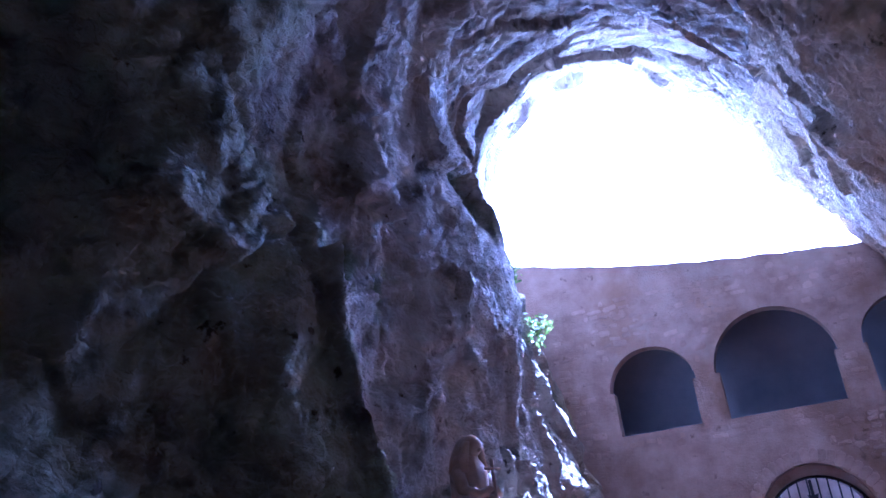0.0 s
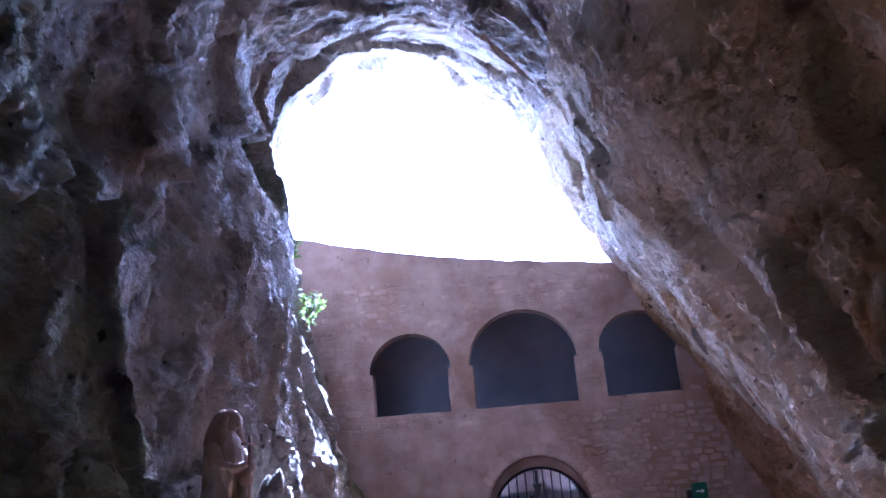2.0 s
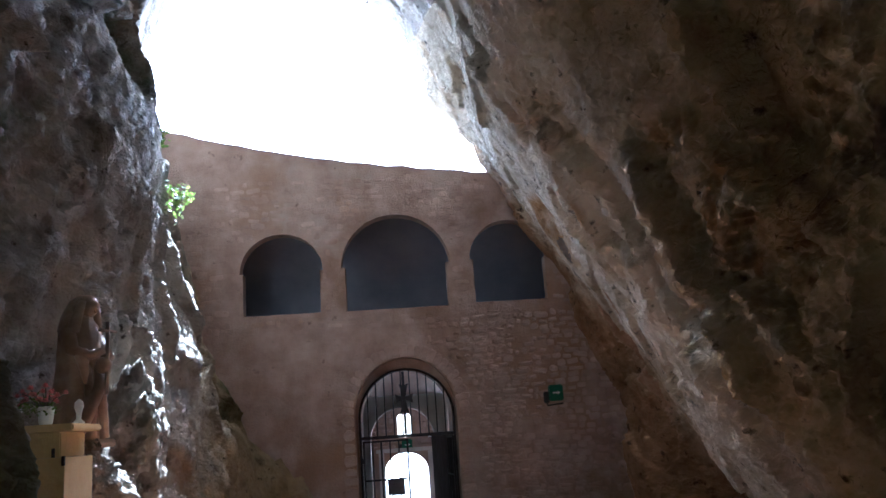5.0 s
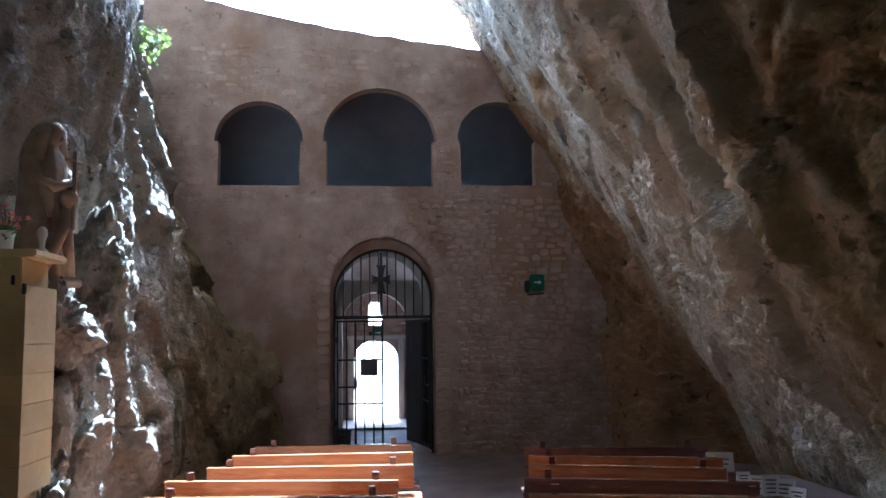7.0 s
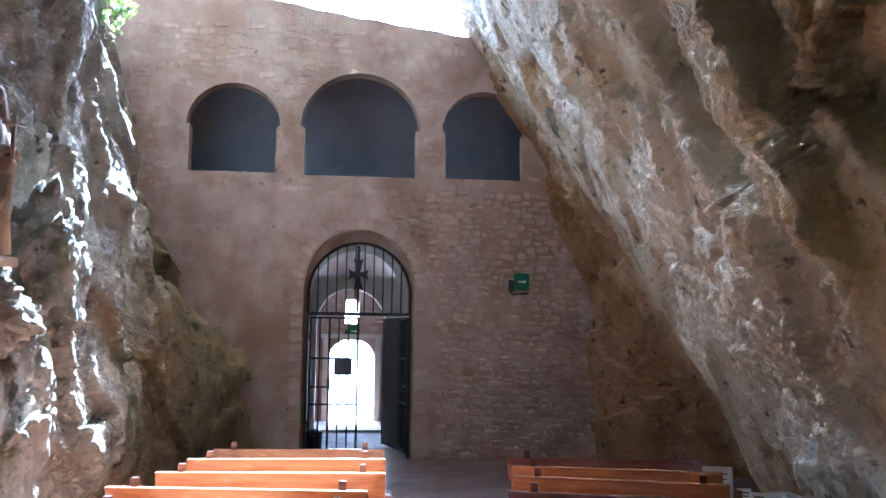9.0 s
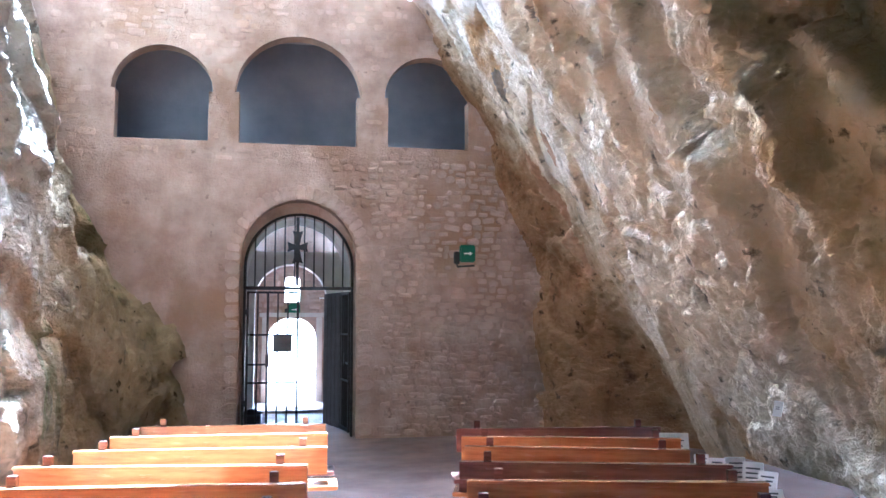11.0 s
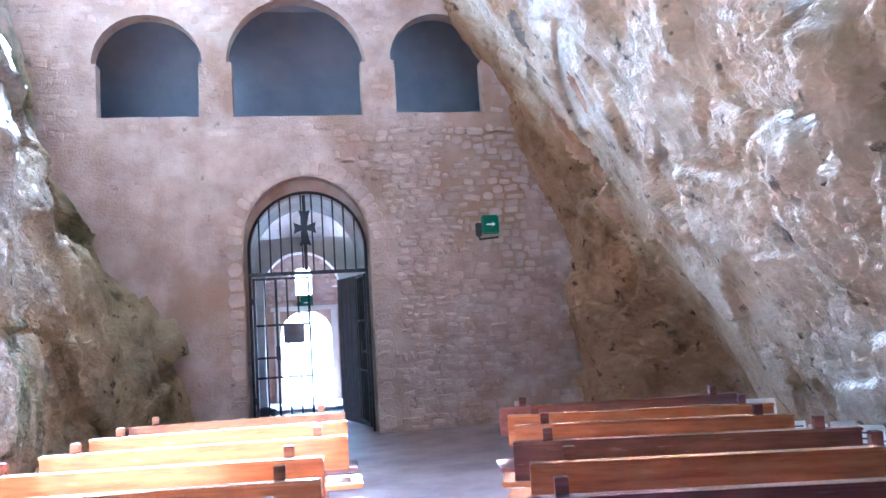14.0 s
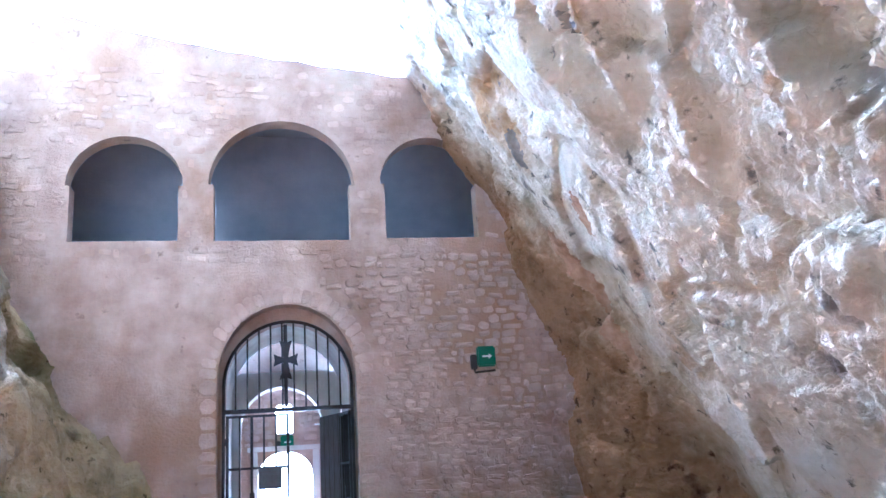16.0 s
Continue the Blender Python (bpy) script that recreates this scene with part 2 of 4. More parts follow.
def thing(name, m, label, category, group=""):
    ob = new(name)
    ob.empty_display_size = 0.1
    ob.matrix_basis = m
    return tagged(ob, label, category, group)


def box(x0, x1, y0, y1, z0, z1, bev=0.0, bm=None):
    own = bmesh.new()
    bmesh.ops.create_cube(own, size=1, matrix=Matrix.Translation(((x0 + x1) / 2, (y0 + y1) / 2, (z0 + z1) / 2)) @ Matrix.Diagonal((x1 - x0, y1 - y0, z1 - z0, 1)))
    if bev:
        bmesh.ops.bevel(own, geom=own.edges[:], offset=bev, segments=2, affect="EDGES")
    return add(bm, own)


def add(bm, own):
    if bm is None:
        return own
    me = bpy.data.meshes.new("tmp")
    own.to_mesh(me)
    own.free()
    bm.from_mesh(me)
    bpy.data.meshes.remove(me)
    return bm


def tube(points, r, sides=8, bm=None, taper=None):
    own = bmesh.new()
    rings = []
    pts = [Vector(p) for p in points]
    for i, p in enumerate(pts):
        d = (pts[min(i + 1, len(pts) - 1)] - pts[max(i - 1, 0)]).normalized()
        a = d.orthogonal().normalized() if i == 0 else (a - d * a.dot(d)).normalized()
        b = d.cross(a)
        k = r if taper is None else r + (taper - r) * i / (len(pts) - 1)
        rings.append([own.verts.new(p + (a * math.cos(t) + b * math.sin(t)) * k) for t in [2 * math.pi * j / sides for j in range(sides)]])
    for u, v in zip(rings, rings[1:]):
        for j in range(sides):
            own.faces.new((u[j], u[(j + 1) % sides], v[(j + 1) % sides], v[j]))
    own.faces.new(rings[0][::-1])
    own.faces.new(rings[-1])
    return add(bm, own)


def lathe(profile, sides=20, m=None, bm=None):
    own = bmesh.new()
    rings = [[own.verts.new((r * math.cos(t), r * math.sin(t), z)) for t in [2 * math.pi * j / sides for j in range(sides)]] for r, z in profile]
    for u, v in zip(rings, rings[1:]):
        for j in range(sides):
            own.faces.new((u[j], u[(j + 1) % sides], v[(j + 1) % sides], v[j]))
    own.faces.new(rings[0][::-1])
    own.faces.new(rings[-1])
    if m:
        own.transform(m)
    return add(bm, own)


def sheet(outline, holes, y0, y1):
    """A slab in the xz plane with holes, from y0 to y1."""
    bm = bmesh.new()
    edges = []
    for loop in [outline, *holes]:
        vs = [bm.verts.new((x, y0, z)) for x, z in loop]
        edges += [bm.edges.new((a, b)) for a, b in zip(vs, vs[1:] + vs[:1])]
    made = bmesh.ops.triangle_fill(bm, edges=edges, use_beauty=True)
    faces = [g for g in made["geom"] if isinstance(g, bmesh.types.BMFace)]
    ext = bmesh.ops.extrude_face_region(bm, geom=faces)
    bmesh.ops.translate(bm, vec=(0, y1 - y0, 0), verts=[g for g in ext["geom"] if isinstance(g, bmesh.types.BMVert)])
    bmesh.ops.recalc_face_normals(bm, faces=bm.faces[:])
    return bm


def arch(x0, x1, z_bottom, z_spring, z_top, horn=0.0, n=18):
    """An arched opening's outline; horn: how far the arch is wider than the jambs."""
    c, a, h = (x0 + x1) / 2, (x1 - x0) / 2 + horn, z_top - z_spring
    pts = [(x0, z_bottom), (x0, z_spring)] if horn else [(x0, z_bottom)]
    pts += [(c - a * math.cos(math.pi * i / n), z_spring + h * math.sin(math.pi * i / n)) for i in range(n + 1)]
    pts += [(x1, z_spring), (x1, z_bottom)] if horn else [(x1, z_bottom)]
    return pts


# ---- the cave: a loft through cross-sections, roughened ----
def spline(keys, values, at):
    """Smooth interpolation of rows of values over keys."""
    keys, values = np.asarray(keys, float), np.asarray(values, float)
    tan = np.gradient(values, keys, axis=0)
    i = np.clip(np.searchsorted(keys, at, side="right") - 1, 0, len(keys) - 2)
    h = (keys[i + 1] - keys[i])
    s = ((at - keys[i]) / h)
    s, h = [v.reshape((-1,) + (1,) * (values.ndim - 1)) for v in (s, h)]
    a, b, ta, tb = values[i], values[i + 1], tan[i] * h, tan[i + 1] * h
    return (2 * s**3 - 3 * s**2 + 1) * a + (s**3 - 2 * s**2 + s) * ta + (3 * s**2 - 2 * s**3) * b + (s**3 - s**2) * tb


SECTIONS = []


def section(y, left, roof, right):
    SECTIONS.append((y, left + roof + right))


# left wall from the floor up, roof, right wall down to the floor
section(-18.5, [(-3.0, -0.3), (-3.1, 1.0), (-3.2, 2.0), (-3.2, 3.2), (-3.1, 4.2), (-2.9, 5.0)], [(-2.4, 5.6), (-1.5, 6.0), (-0.4, 6.1), (0.4, 6.0)],
        [(1.0, 5.7), (1.6, 5.2), (2.1, 4.6), (2.6, 3.8), (3.0, 3.0), (3.2, 2.0), (3.2, 1.0), (3.2, -0.3)])
section(-15.5, [(-3.1, -0.3), (-3.2, 1.0), (-3.3, 2.0), (-3.3, 3.2), (-3.2, 4.5), (-3.0, 5.5)], [(-2.6, 6.3), (-1.6, 6.8), (-0.5, 6.9), (0.2, 6.7)],
        [(0.7, 6.4), (1.2, 5.9), (1.7, 5.2), (2.2, 4.4), (2.7, 3.4), (3.1, 2.4), (3.2, 1.2), (3.2, -0.3)])
section(-12.0, [(-3.1, -0.3), (-3.2, 1.0), (-3.3, 2.0), (-3.45, 3.2), (-3.85, 4.7), (-3.95, 6.1)], [(-3.4, 7.5), (-2.0, 8.0), (-0.6, 7.9), (0.2, 7.5)],
        [(0.5, 6.9), (1.05, 6.15), (1.5, 5.35), (1.95, 4.4), (2.5, 3.35), (2.9, 2.3), (3.0, 1.2), (3.0, -0.3)])
section(-10.5, [(-3.0, -0.3), (-3.1, 1.0), (-3.2, 2.0), (-3.3, 3.2), (-3.4, 4.7), (-3.25, 6.1)], [(-2.85, 7.3), (-1.9, 7.8), (-0.7, 7.9), (0.2, 7.6)],
        [(0.53, 7.0), (1.02, 6.15), (1.47, 5.25), (1.92, 4.3), (2.25, 3.15), (2.55, 2.2), (2.95, 1.2), (3.3, -0.3)])
section(-9.55, [(-2.9, -0.3), (-2.85, 1.0), (-2.8, 2.0), (-2.86, 3.1), (-3.3, 4.7), (-3.4, 6.2)], [(-2.9, 7.5), (-1.95, 8.0), (-0.85, 7.95), (-0.05, 7.6)],
        [(0.5, 6.95), (0.95, 6.0), (1.35, 5.1), (1.75, 4.15), (2.1, 3.0), (2.5, 2.1), (2.95, 1.2), (3.6, -0.3)])
section(-9.0, [(-2.95, -0.3), (-2.85, 1.0), (-2.74, 2.0), (-2.76, 3.1), (-3.3, 4.7), (-3.5, 6.3)], [(-2.9, 7.6), (-2.0, 8.1), (-0.9, 8.0), (-0.1, 7.6)],
        [(0.5, 6.9), (0.9, 5.9), (1.3, 5.0), (1.75, 4.1), (2.2, 3.0), (2.65, 2.1), (3.05, 1.2), (3.9, -0.3)])
section(-8.2, [(-3.1, -0.3), (-3.2, 1.0), (-3.4, 2.0), (-3.5, 3.2), (-3.4, 4.8), (-3.25, 6.35)], [(-3.0, 7.7), (-2.05, 8.3), (-0.95, 8.25), (-0.1, 7.85)],
        [(0.5, 7.1), (0.95, 5.95), (1.4, 5.0), (1.9, 4.1), (2.35, 3.05), (2.83, 2.1), (3.3, 1.2), (4.1, -0.3)])
section(-7.0, [(-2.8, -0.3), (-2.85, 1.0), (-2.95, 2.0), (-3.35, 3.2), (-3.35, 4.8), (-3.3, 6.4)], [(-3.1, 7.9), (-2.1, 8.6), (-1.0, 8.6), (-0.1, 8.2)],
        [(0.5, 7.4), (1.05, 6.0), (1.6, 5.0), (2.2, 4.1), (2.65, 3.1), (3.15, 2.1), (3.75, 1.2), (4.5, -0.3)])
section(-5.0, [(-2.55, -0.3), (-2.6, 1.0), (-2.7, 2.0), (-2.9, 3.2), (-3.0, 4.8), (-3.15, 6.4)], [(-3.3, 8.1), (-2.4, 9.2), (-1.2, 9.4), (-0.2, 9.0)],
        [(0.6, 8.0), (1.25, 6.4), (1.75, 5.3), (2.3, 4.4), (3.1, 3.1), (3.6, 2.1), (4.15, 1.2), (4.9, -0.3)])
section(-3.2, [(-2.5, -0.3), (-2.5, 1.0), (-2.65, 2.0), (-2.95, 3.2), (-3.1, 4.8), (-3.4, 6.5)], [(-3.75, 8.3), (-2.7, 10.1), (-1.35, 10.3), (-0.3, 9.8)],
        [(0.65, 8.7), (1.45, 6.8), (2.1, 5.5), (2.75, 4.4), (3.5, 3.2), (4.05, 2.1), (4.55, 1.2), (5.3, -0.3)])
section(-1.9, [(-2.3, -0.3), (-2.3, 1.0), (-2.5, 2.1), (-3.05, 3.3), (-3.5, 4.95), (-4.0, 6.9)], [(-4.3, 9.1), (-3.05, 10.8), (-1.45, 11.0), (-0.4, 10.45)],
        [(0.6, 9.0), (1.4, 7.25), (2.15, 5.85), (2.88, 4.6), (3.72, 3.3), (4.3, 2.2), (4.85, 1.25), (5.6, -0.3)])
section(-1.2, [(-2.1, -0.3), (-2.15, 1.0), (-2.42, 2.1), (-3.15, 3.3), (-3.6, 5.0), (-4.2, 7.0)], [(-4.5, 9.4), (-3.2, 11.1), (-1.5, 11.4), (-0.5, 10.8)],
        [(0.55, 9.25), (1.3, 7.6), (2.15, 6.2), (2.95, 4.7), (3.55, 3.45), (3.95, 2.4), (4.12, 1.3), (4.3, -0.3)])
section(0.1, [(-1.65, -0.3), (-1.85, 1.0), (-2.3, 2.1), (-3.3, 3.4), (-3.75, 5.2), (-4.4, 7.2)], [(-4.75, 9.5), (-3.4, 11.7), (-1.65, 12.0), (-0.6, 11.25)],
        [(0.45, 9.65), (1.2, 7.95), (2.15, 6.5), (2.95, 4.85), (3.5, 3.5), (3.8, 2.5), (3.82, 1.3), (3.95, -0.3)])
section(1.2, [(-2.6, -0.3), (-2.7, 1.0), (-3.0, 2.1), (-3.8, 3.4), (-4.2, 5.2), (-4.8, 7.2)], [(-5.3, 9.8), (-3.8, 12.3), (-1.65, 12.6), (-0.3, 11.8)],
        [(1.1, 10.0), (2.4, 7.4), (2.9, 6.2), (3.5, 4.9), (4.1, 3.6), (4.3, 2.5), (4.3, 1.3), (4.3, -0.3)])


def facet(p, size, tilt):
    """Angular broken faces: each cell a tilted plane, with a groove along its edges."""
    q = p / size + 0.22 * noise.noise_vector(p * (1.6 / size))
    d, c = noise.voronoi(q)
    h = noise.cell_vector(c[0] * 3.7)
    lean = (q - c[0]).dot(h - Vector((0.5, 0.5, 0.5))) * tilt
    groove = min(0.12, d[1] - d[0]) / 0.12
    return size * (lean + 0.10 * (h.x - 0.5) + 0.025 * (groove - 1.0))


# open fissures: line, depth, half width
CLEFTS = [([(1.75, -6.2, 5.0), (1.86, -6.07, 4.66), (2.0, -5.75, 4.55)], 0.25, 0.075), ([(2.81, -6.01, 3.42), (3.01, -6.08, 3.23), (2.87, -6.85, 2.66)], 0.14, 0.10),
          ([(2.95, -5.83, 3.45), (2.92, -6.2, 3.2), (3.13, -6.09, 3.0)], 0.10, 0.08), ([(3.5, -4.3, 3.07), (3.31, -5.28, 2.78), (3.3, -5.7, 2.62)], 0.12, 0.10),
          ([(2.55, -8.4, 2.5), (2.68, -8.2, 2.2), (2.9, -7.9, 1.9)], 0.16, 0.12), ([(3.0, -1.5, 4.9), (2.75, -0.8, 5.4)], 0.10, 0.12),
          ([(2.1, -5.7, 4.95), (2.13, -5.7, 4.63), (2.0, -5.7, 4.48), (2.08, -5.65, 4.25), (2.39, -5.6, 4.18), (2.58, -5.6, 3.84)], 0.34, 0.10),
          ([(1.9, -5.8, 4.35), (2.05, -5.7, 4.15), (2.35, -5.6, 3.95)], 0.26, 0.22), ([(2.3, -2.7, 4.85), (2.5, -2.6, 4.72), (2.66, -2.6, 4.57)], 0.16, 0.13),
          ([(2.45, -6.5, 2.76), (2.6, -6.5, 2.56), (2.85, -6.5, 2.61), (3.08, -6.5, 2.75)], 0.14, 0.06)]
# broken crests: line, height; the rock falls back on the altar side
CRESTS = [([(1.5, -7.6, 5.1), (1.69, -7.67, 4.69), (2.03, -7.66, 4.25), (2.13, -7.8, 3.8), (2.28, -7.8, 3.55), (2.37, -7.9, 3.19), (2.34, -8.4, 2.8)], 0.16),
          ([(1.7, -9.2, 4.0), (1.95, -9.3, 3.53), (2.08, -9.35, 3.25), (2.15, -9.5, 2.9), (2.3, -9.5, 2.57)], 0.17),
          ([(2.42, -8.5, 2.53), (2.62, -8.4, 2.1), (2.95, -8.0, 1.75), (3.2, -7.7, 1.4)], 0.10), ([(2.35, -6.8, 4.08), (2.5, -6.5, 3.75), (2.7, -6.4, 3.4)], 0.10),
          ([(-3.17, -5.35, 4.9), (-3.14, -5.35, 4.0), (-2.96, -5.35, 3.7), (-2.79, -5.35, 3.3)], 0.09), ([(-3.03, -4.3, 5.0), (-2.83, -4.3, 4.1), (-2.76, -4.3, 3.5)], 0.09),
          ([(-2.67, -5.6, 2.8), (-2.57, -5.6, 2.3), (-2.62, -5.6, 2.0), (-2.48, -5.6, 1.5), (-2.3, -5.6, 0.9)], 0.11),
          ([(-3.4, -9.2, 5.4), (-3.05, -9.2, 4.65), (-2.8, -9.15, 3.9), (-2.5, -9.1, 3.1), (-2.45, -9.1, 2.3)], 0.12)]
# hollows: the sharp upper lip, depth, reach towards the masonry wall
HOLLOWS = [([(1.88, -5.45, 4.95), (2.09, -5.65, 4.45), (2.31, -5.8, 4.1), (2.62, -5.66, 3.8)], 0.36, 0.60), ([(2.5, -3.0, 5.2), (2.8, -3.2, 4.7)], 0.12, 0.35)]


# patches of the overhang: line, half width, 1 cleft shade put into colour, 2 rust
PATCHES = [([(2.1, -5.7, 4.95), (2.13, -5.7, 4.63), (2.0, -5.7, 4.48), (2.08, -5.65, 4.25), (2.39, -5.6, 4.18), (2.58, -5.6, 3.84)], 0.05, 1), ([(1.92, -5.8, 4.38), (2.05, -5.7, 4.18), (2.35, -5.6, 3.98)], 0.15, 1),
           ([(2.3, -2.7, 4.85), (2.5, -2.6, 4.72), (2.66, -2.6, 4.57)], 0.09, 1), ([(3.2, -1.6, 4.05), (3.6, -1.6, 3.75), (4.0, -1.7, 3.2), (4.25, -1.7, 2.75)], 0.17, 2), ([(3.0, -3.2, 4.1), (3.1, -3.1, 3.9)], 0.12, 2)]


OVERHANG = Vector((0.75, 0.0, 0.66)).normalized()


def nearest(p, line):
    best = None
    for a, b in zip(line, line[1:]):
        a, b = Vector(a), Vector(b)
        t = max(0.0, min(1.0, (p - a).dot(b - a) / (b - a).length_squared))
        off = p - a - (b - a) * t
        if best is None or off.length < best[0].length:
            best = (off, (b - a).normalized())
    return best


def breaks(p, n):
    """Fissures and crests of the overhang at p, where n is the way the rock faces."""
    out = 0.0
    wob = 0.05 * noise.noise(p * 4.0) + 0.03 * noise.noise(p * 11.0)
    for line, deep, half in CLEFTS:
        off, d = nearest(p, line)
        if abs(off.dot(n)) > 0.9:
            continue
        off -= n * off.dot(n)
        r = (off.length + wob * min(1.0, half * 5)) / half
        if r < 1.0:
            up = off.z > 0
            out -= deep * (max(0.0, 1 - r) ** (1.6 if up else 0.6)) * (0.6 if up else 1.0)
    for line, deep, reach in HOLLOWS:
        off, d = nearest(p, line)
        w = n.cross(d).normalized()
        if w.y > 0:
            w = -w
        s, past = off.dot(w) + wob, abs(off.dot(d))
        if -reach < s < 0.04 and past < 0.25 and abs(off.dot(n)) < 0.7:
            out -= (1 - past / 0.25) * deep * ((1 + s / reach) ** 0.55 if s < 0 else 1 - s / 0.04)
    for line, high in CRESTS:
        off, d = nearest(p, line)
        w = n.cross(d).normalized()
        if w.y > 0:
            w = -w
        s, past = off.dot(w) + 1.6 * wob, abs(off.dot(d))
        if abs(s) < 0.8 and past < 0.4 and abs(off.dot(n)) < 0.6:
            fade = 1 - past / 0.4
            out += fade * high * ((1 + s / 0.8) ** 1.8 if s < 0 else max(0.0, 1 - s / 0.07) - 0.8 * min(1.0, s / 0.08) * (1 - s / 0.8))
    return out


def relief(p, side):
    """How far the rock stands out at p; side -1 on the left wall, 1 on the right, blended between."""
    k, r = max(0.0, -side), max(0.0, side)
    big = noise.fractal(p * 0.7, 1.0, 2.0, 3)
    fold = noise.fractal(Vector((p.y * 1.05 - p.z * 0.55 + p.x * 0.4, p.z * 0.30 + p.y * 0.2, p.x * 0.8)), 0.9, 2.1, 5)
    lay = Vector((p.x, p.y + 0.7 * p.z, p.z - 0.5 * p.y))
    blocks = facet(lay, 1.5, 0.6) + (0.30 + 0.2 * k) * facet(lay, 0.5, 0.55)
    chips = facet(lay, 0.13, 0.6)
    across, along = p.z - 0.8 * p.y, p.z + p.y
    n = noise.fractal(Vector((across * 1.1 + 0.2 * p.x, along * 0.28, p.x * 0.7)), 0.9, 2.0, 3)
    seams = max(0.0, 1 - abs(n - 0.08) / 0.05) + 0.7 * max(0.0, 1 - abs(n + 0.22) / 0.04)
    fine = noise.fractal(p * 7.0, 0.7, 2.1, 5)
    ribs = noise.fractal(Vector((p.y * 13.0 + p.z * 6.0, p.z * 3.0 - p.y * 1.2, p.x * 4.0)), 0.7, 2.1, 3)
    low = max(0.15, min(1.0, (-p.y - 5.4) / 1.2)) * r
    near = max(0.0, min(1.0, (-p.y - 6.4) / 1.2)) * r
    far = max(0.0, min(1.0, (-p.y - 9.5) / 0.6)) * r
    worn = max(0.3 + 0.5 * r * max(0.0, min(1.0, (2.4 + p.y) / 0.6)), min(1.0, (-p.y - 3.6) / 2.2))
    out = (0.12 - 0.06 * r) * big + (0.03 + 0.10 * k) * fold + (0.60 - 0.12 * k - 0.28 * r + 0.38 * far) * blocks + (0.45 - 0.22 * low + 0.40 * near) * worn * chips - 0.05 * seams + 0.03 * worn * fine + (0.022 * low + 0.03 * near) * ribs
    out *= max(0.25, min(1.0, 0.25 + p.z / 1.4)) if side > 0 else 1.0
    return out


def cave():
    ys = np.concatenate([np.linspace(-18.5, -12, 80)[:-1], np.linspace(-12, -9.5, 70)[:-1], np.linspace(-9.5, 0.3, 330)[:-1], np.linspace(0.3, 1.2, 16)])
    rows = spline([s[0] for s in SECTIONS], [s[1] for s in SECTIONS], ys)
    roles = np.arange(18.0)
    per = 44
    us = np.linspace(0, 17, 17 * per + 1)
    grid = np.empty((len(ys), len(us), 3))
    for i, (y, prof) in enumerate(zip(ys, rows)):
        grid[i, :, [0, 2]] = spline(roles, prof, us).T
        grid[i, :, 1] = y
    nrm = np.cross(np.gradient(grid, axis=0), np.gradient(grid, axis=1))
    nrm /= np.linalg.norm(nrm, axis=2, keepdims=True) + 1e-9
    mid = np.array([0.0, 0, 3.5])
    flip = np.sign(((mid - grid) * nrm)[:, :, [0, 2]].sum(axis=2))
    nrm *= np.where(np.median(flip) < 0, -1.0, 1.0)
    for i in range(len(ys)):
        for j in range(len(us)):
            p, side = Vector(grid[i, j]), (us[j] - 8.0) / 4.0
            out = relief(p, max(-1.0, min(1.0, side)))
            if abs(side) > 0.45 and -10.5 < p.y < -0.5 and p.z > 0.5:
                way = Vector(nrm[i, j])
                out += breaks(p + way * out, way)
            grid[i, j] += nrm[i, j] * out
    for name, a, b, m, label in (("wall_west", 0, 6 * per, M_ROCK_L, "rough mossy grey limestone cave wall"), ("ceiling", 6 * per, 10 * per, M_ROOF, "rough grey limestone cave roof"),
                                 ("wall_east", 10 * per, 17 * per, M_ROCK_R, "leaning pale and ochre limestone cave wall")):
        n, w = len(ys), b - a + 1
        verts = grid[:, a:b + 1].reshape(-1, 3)
        idx = np.arange(n * w).reshape(n, w)
        quads = np.stack([idx[:-1, :-1], idx[:-1, 1:], idx[1:, 1:], idx[1:, :-1]], axis=-1).reshape(-1, 4)
        me = bpy.data.meshes.new(name)
        me.from_pydata(verts.tolist(), [], quads.tolist())
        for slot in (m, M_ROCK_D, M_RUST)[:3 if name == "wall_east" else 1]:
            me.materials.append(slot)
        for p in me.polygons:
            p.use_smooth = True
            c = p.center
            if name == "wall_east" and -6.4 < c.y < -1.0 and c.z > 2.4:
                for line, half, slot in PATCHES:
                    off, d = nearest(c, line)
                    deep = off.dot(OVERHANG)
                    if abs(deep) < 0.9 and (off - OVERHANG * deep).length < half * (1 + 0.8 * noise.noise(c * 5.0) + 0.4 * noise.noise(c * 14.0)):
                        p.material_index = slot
        tagged(new(name, me), label, "cave wall" if name != "ceiling" else "cave roof", "", "structure")


cave()
tagged(mesh_ob("wall_south", box(-4.5, 4.5, -18.9, -18.2, -0.4, 7.5), M_ROCK_L), "rough limestone wall closing the cave", "cave wall", "", "structure")

# ---- floor, steps, ground ----
tagged(mesh_ob("floor", box(-5, 6.2, -18.6, 7.0, -0.25, 0.0), M_FLOOR), "worn reddish stone floor of the cave", "floor", "", "structure")
steps = [(-12.75, 0.18), (-13.4, 0.36), (-14.25, 0.54), (-14.5, 0.72), (-14.75, 0.90)]
for (y, z), low in zip(steps, (0.0, 0.18, 0.36, 0.54, 0.72)):
    tagged(mesh_ob("step", box(-4, 4, -18.5, y, low, z, 0.012), M_FLOOR), "worn stone altar step", "step", "altar steps", "structure")
tagged(mesh_ob("ground", box(-400, 400, -400, 400, -0.6, -0.26), M_GROUND), "pale gravel ground outside the cave", "ground", "", "structure")
tagged(mesh_ob("pavement", box(-3, 3, 7.0, 14.0, -0.26, -0.05), M_GROUND), "pale sunlit paving outside the door", "paving", "", "structure")

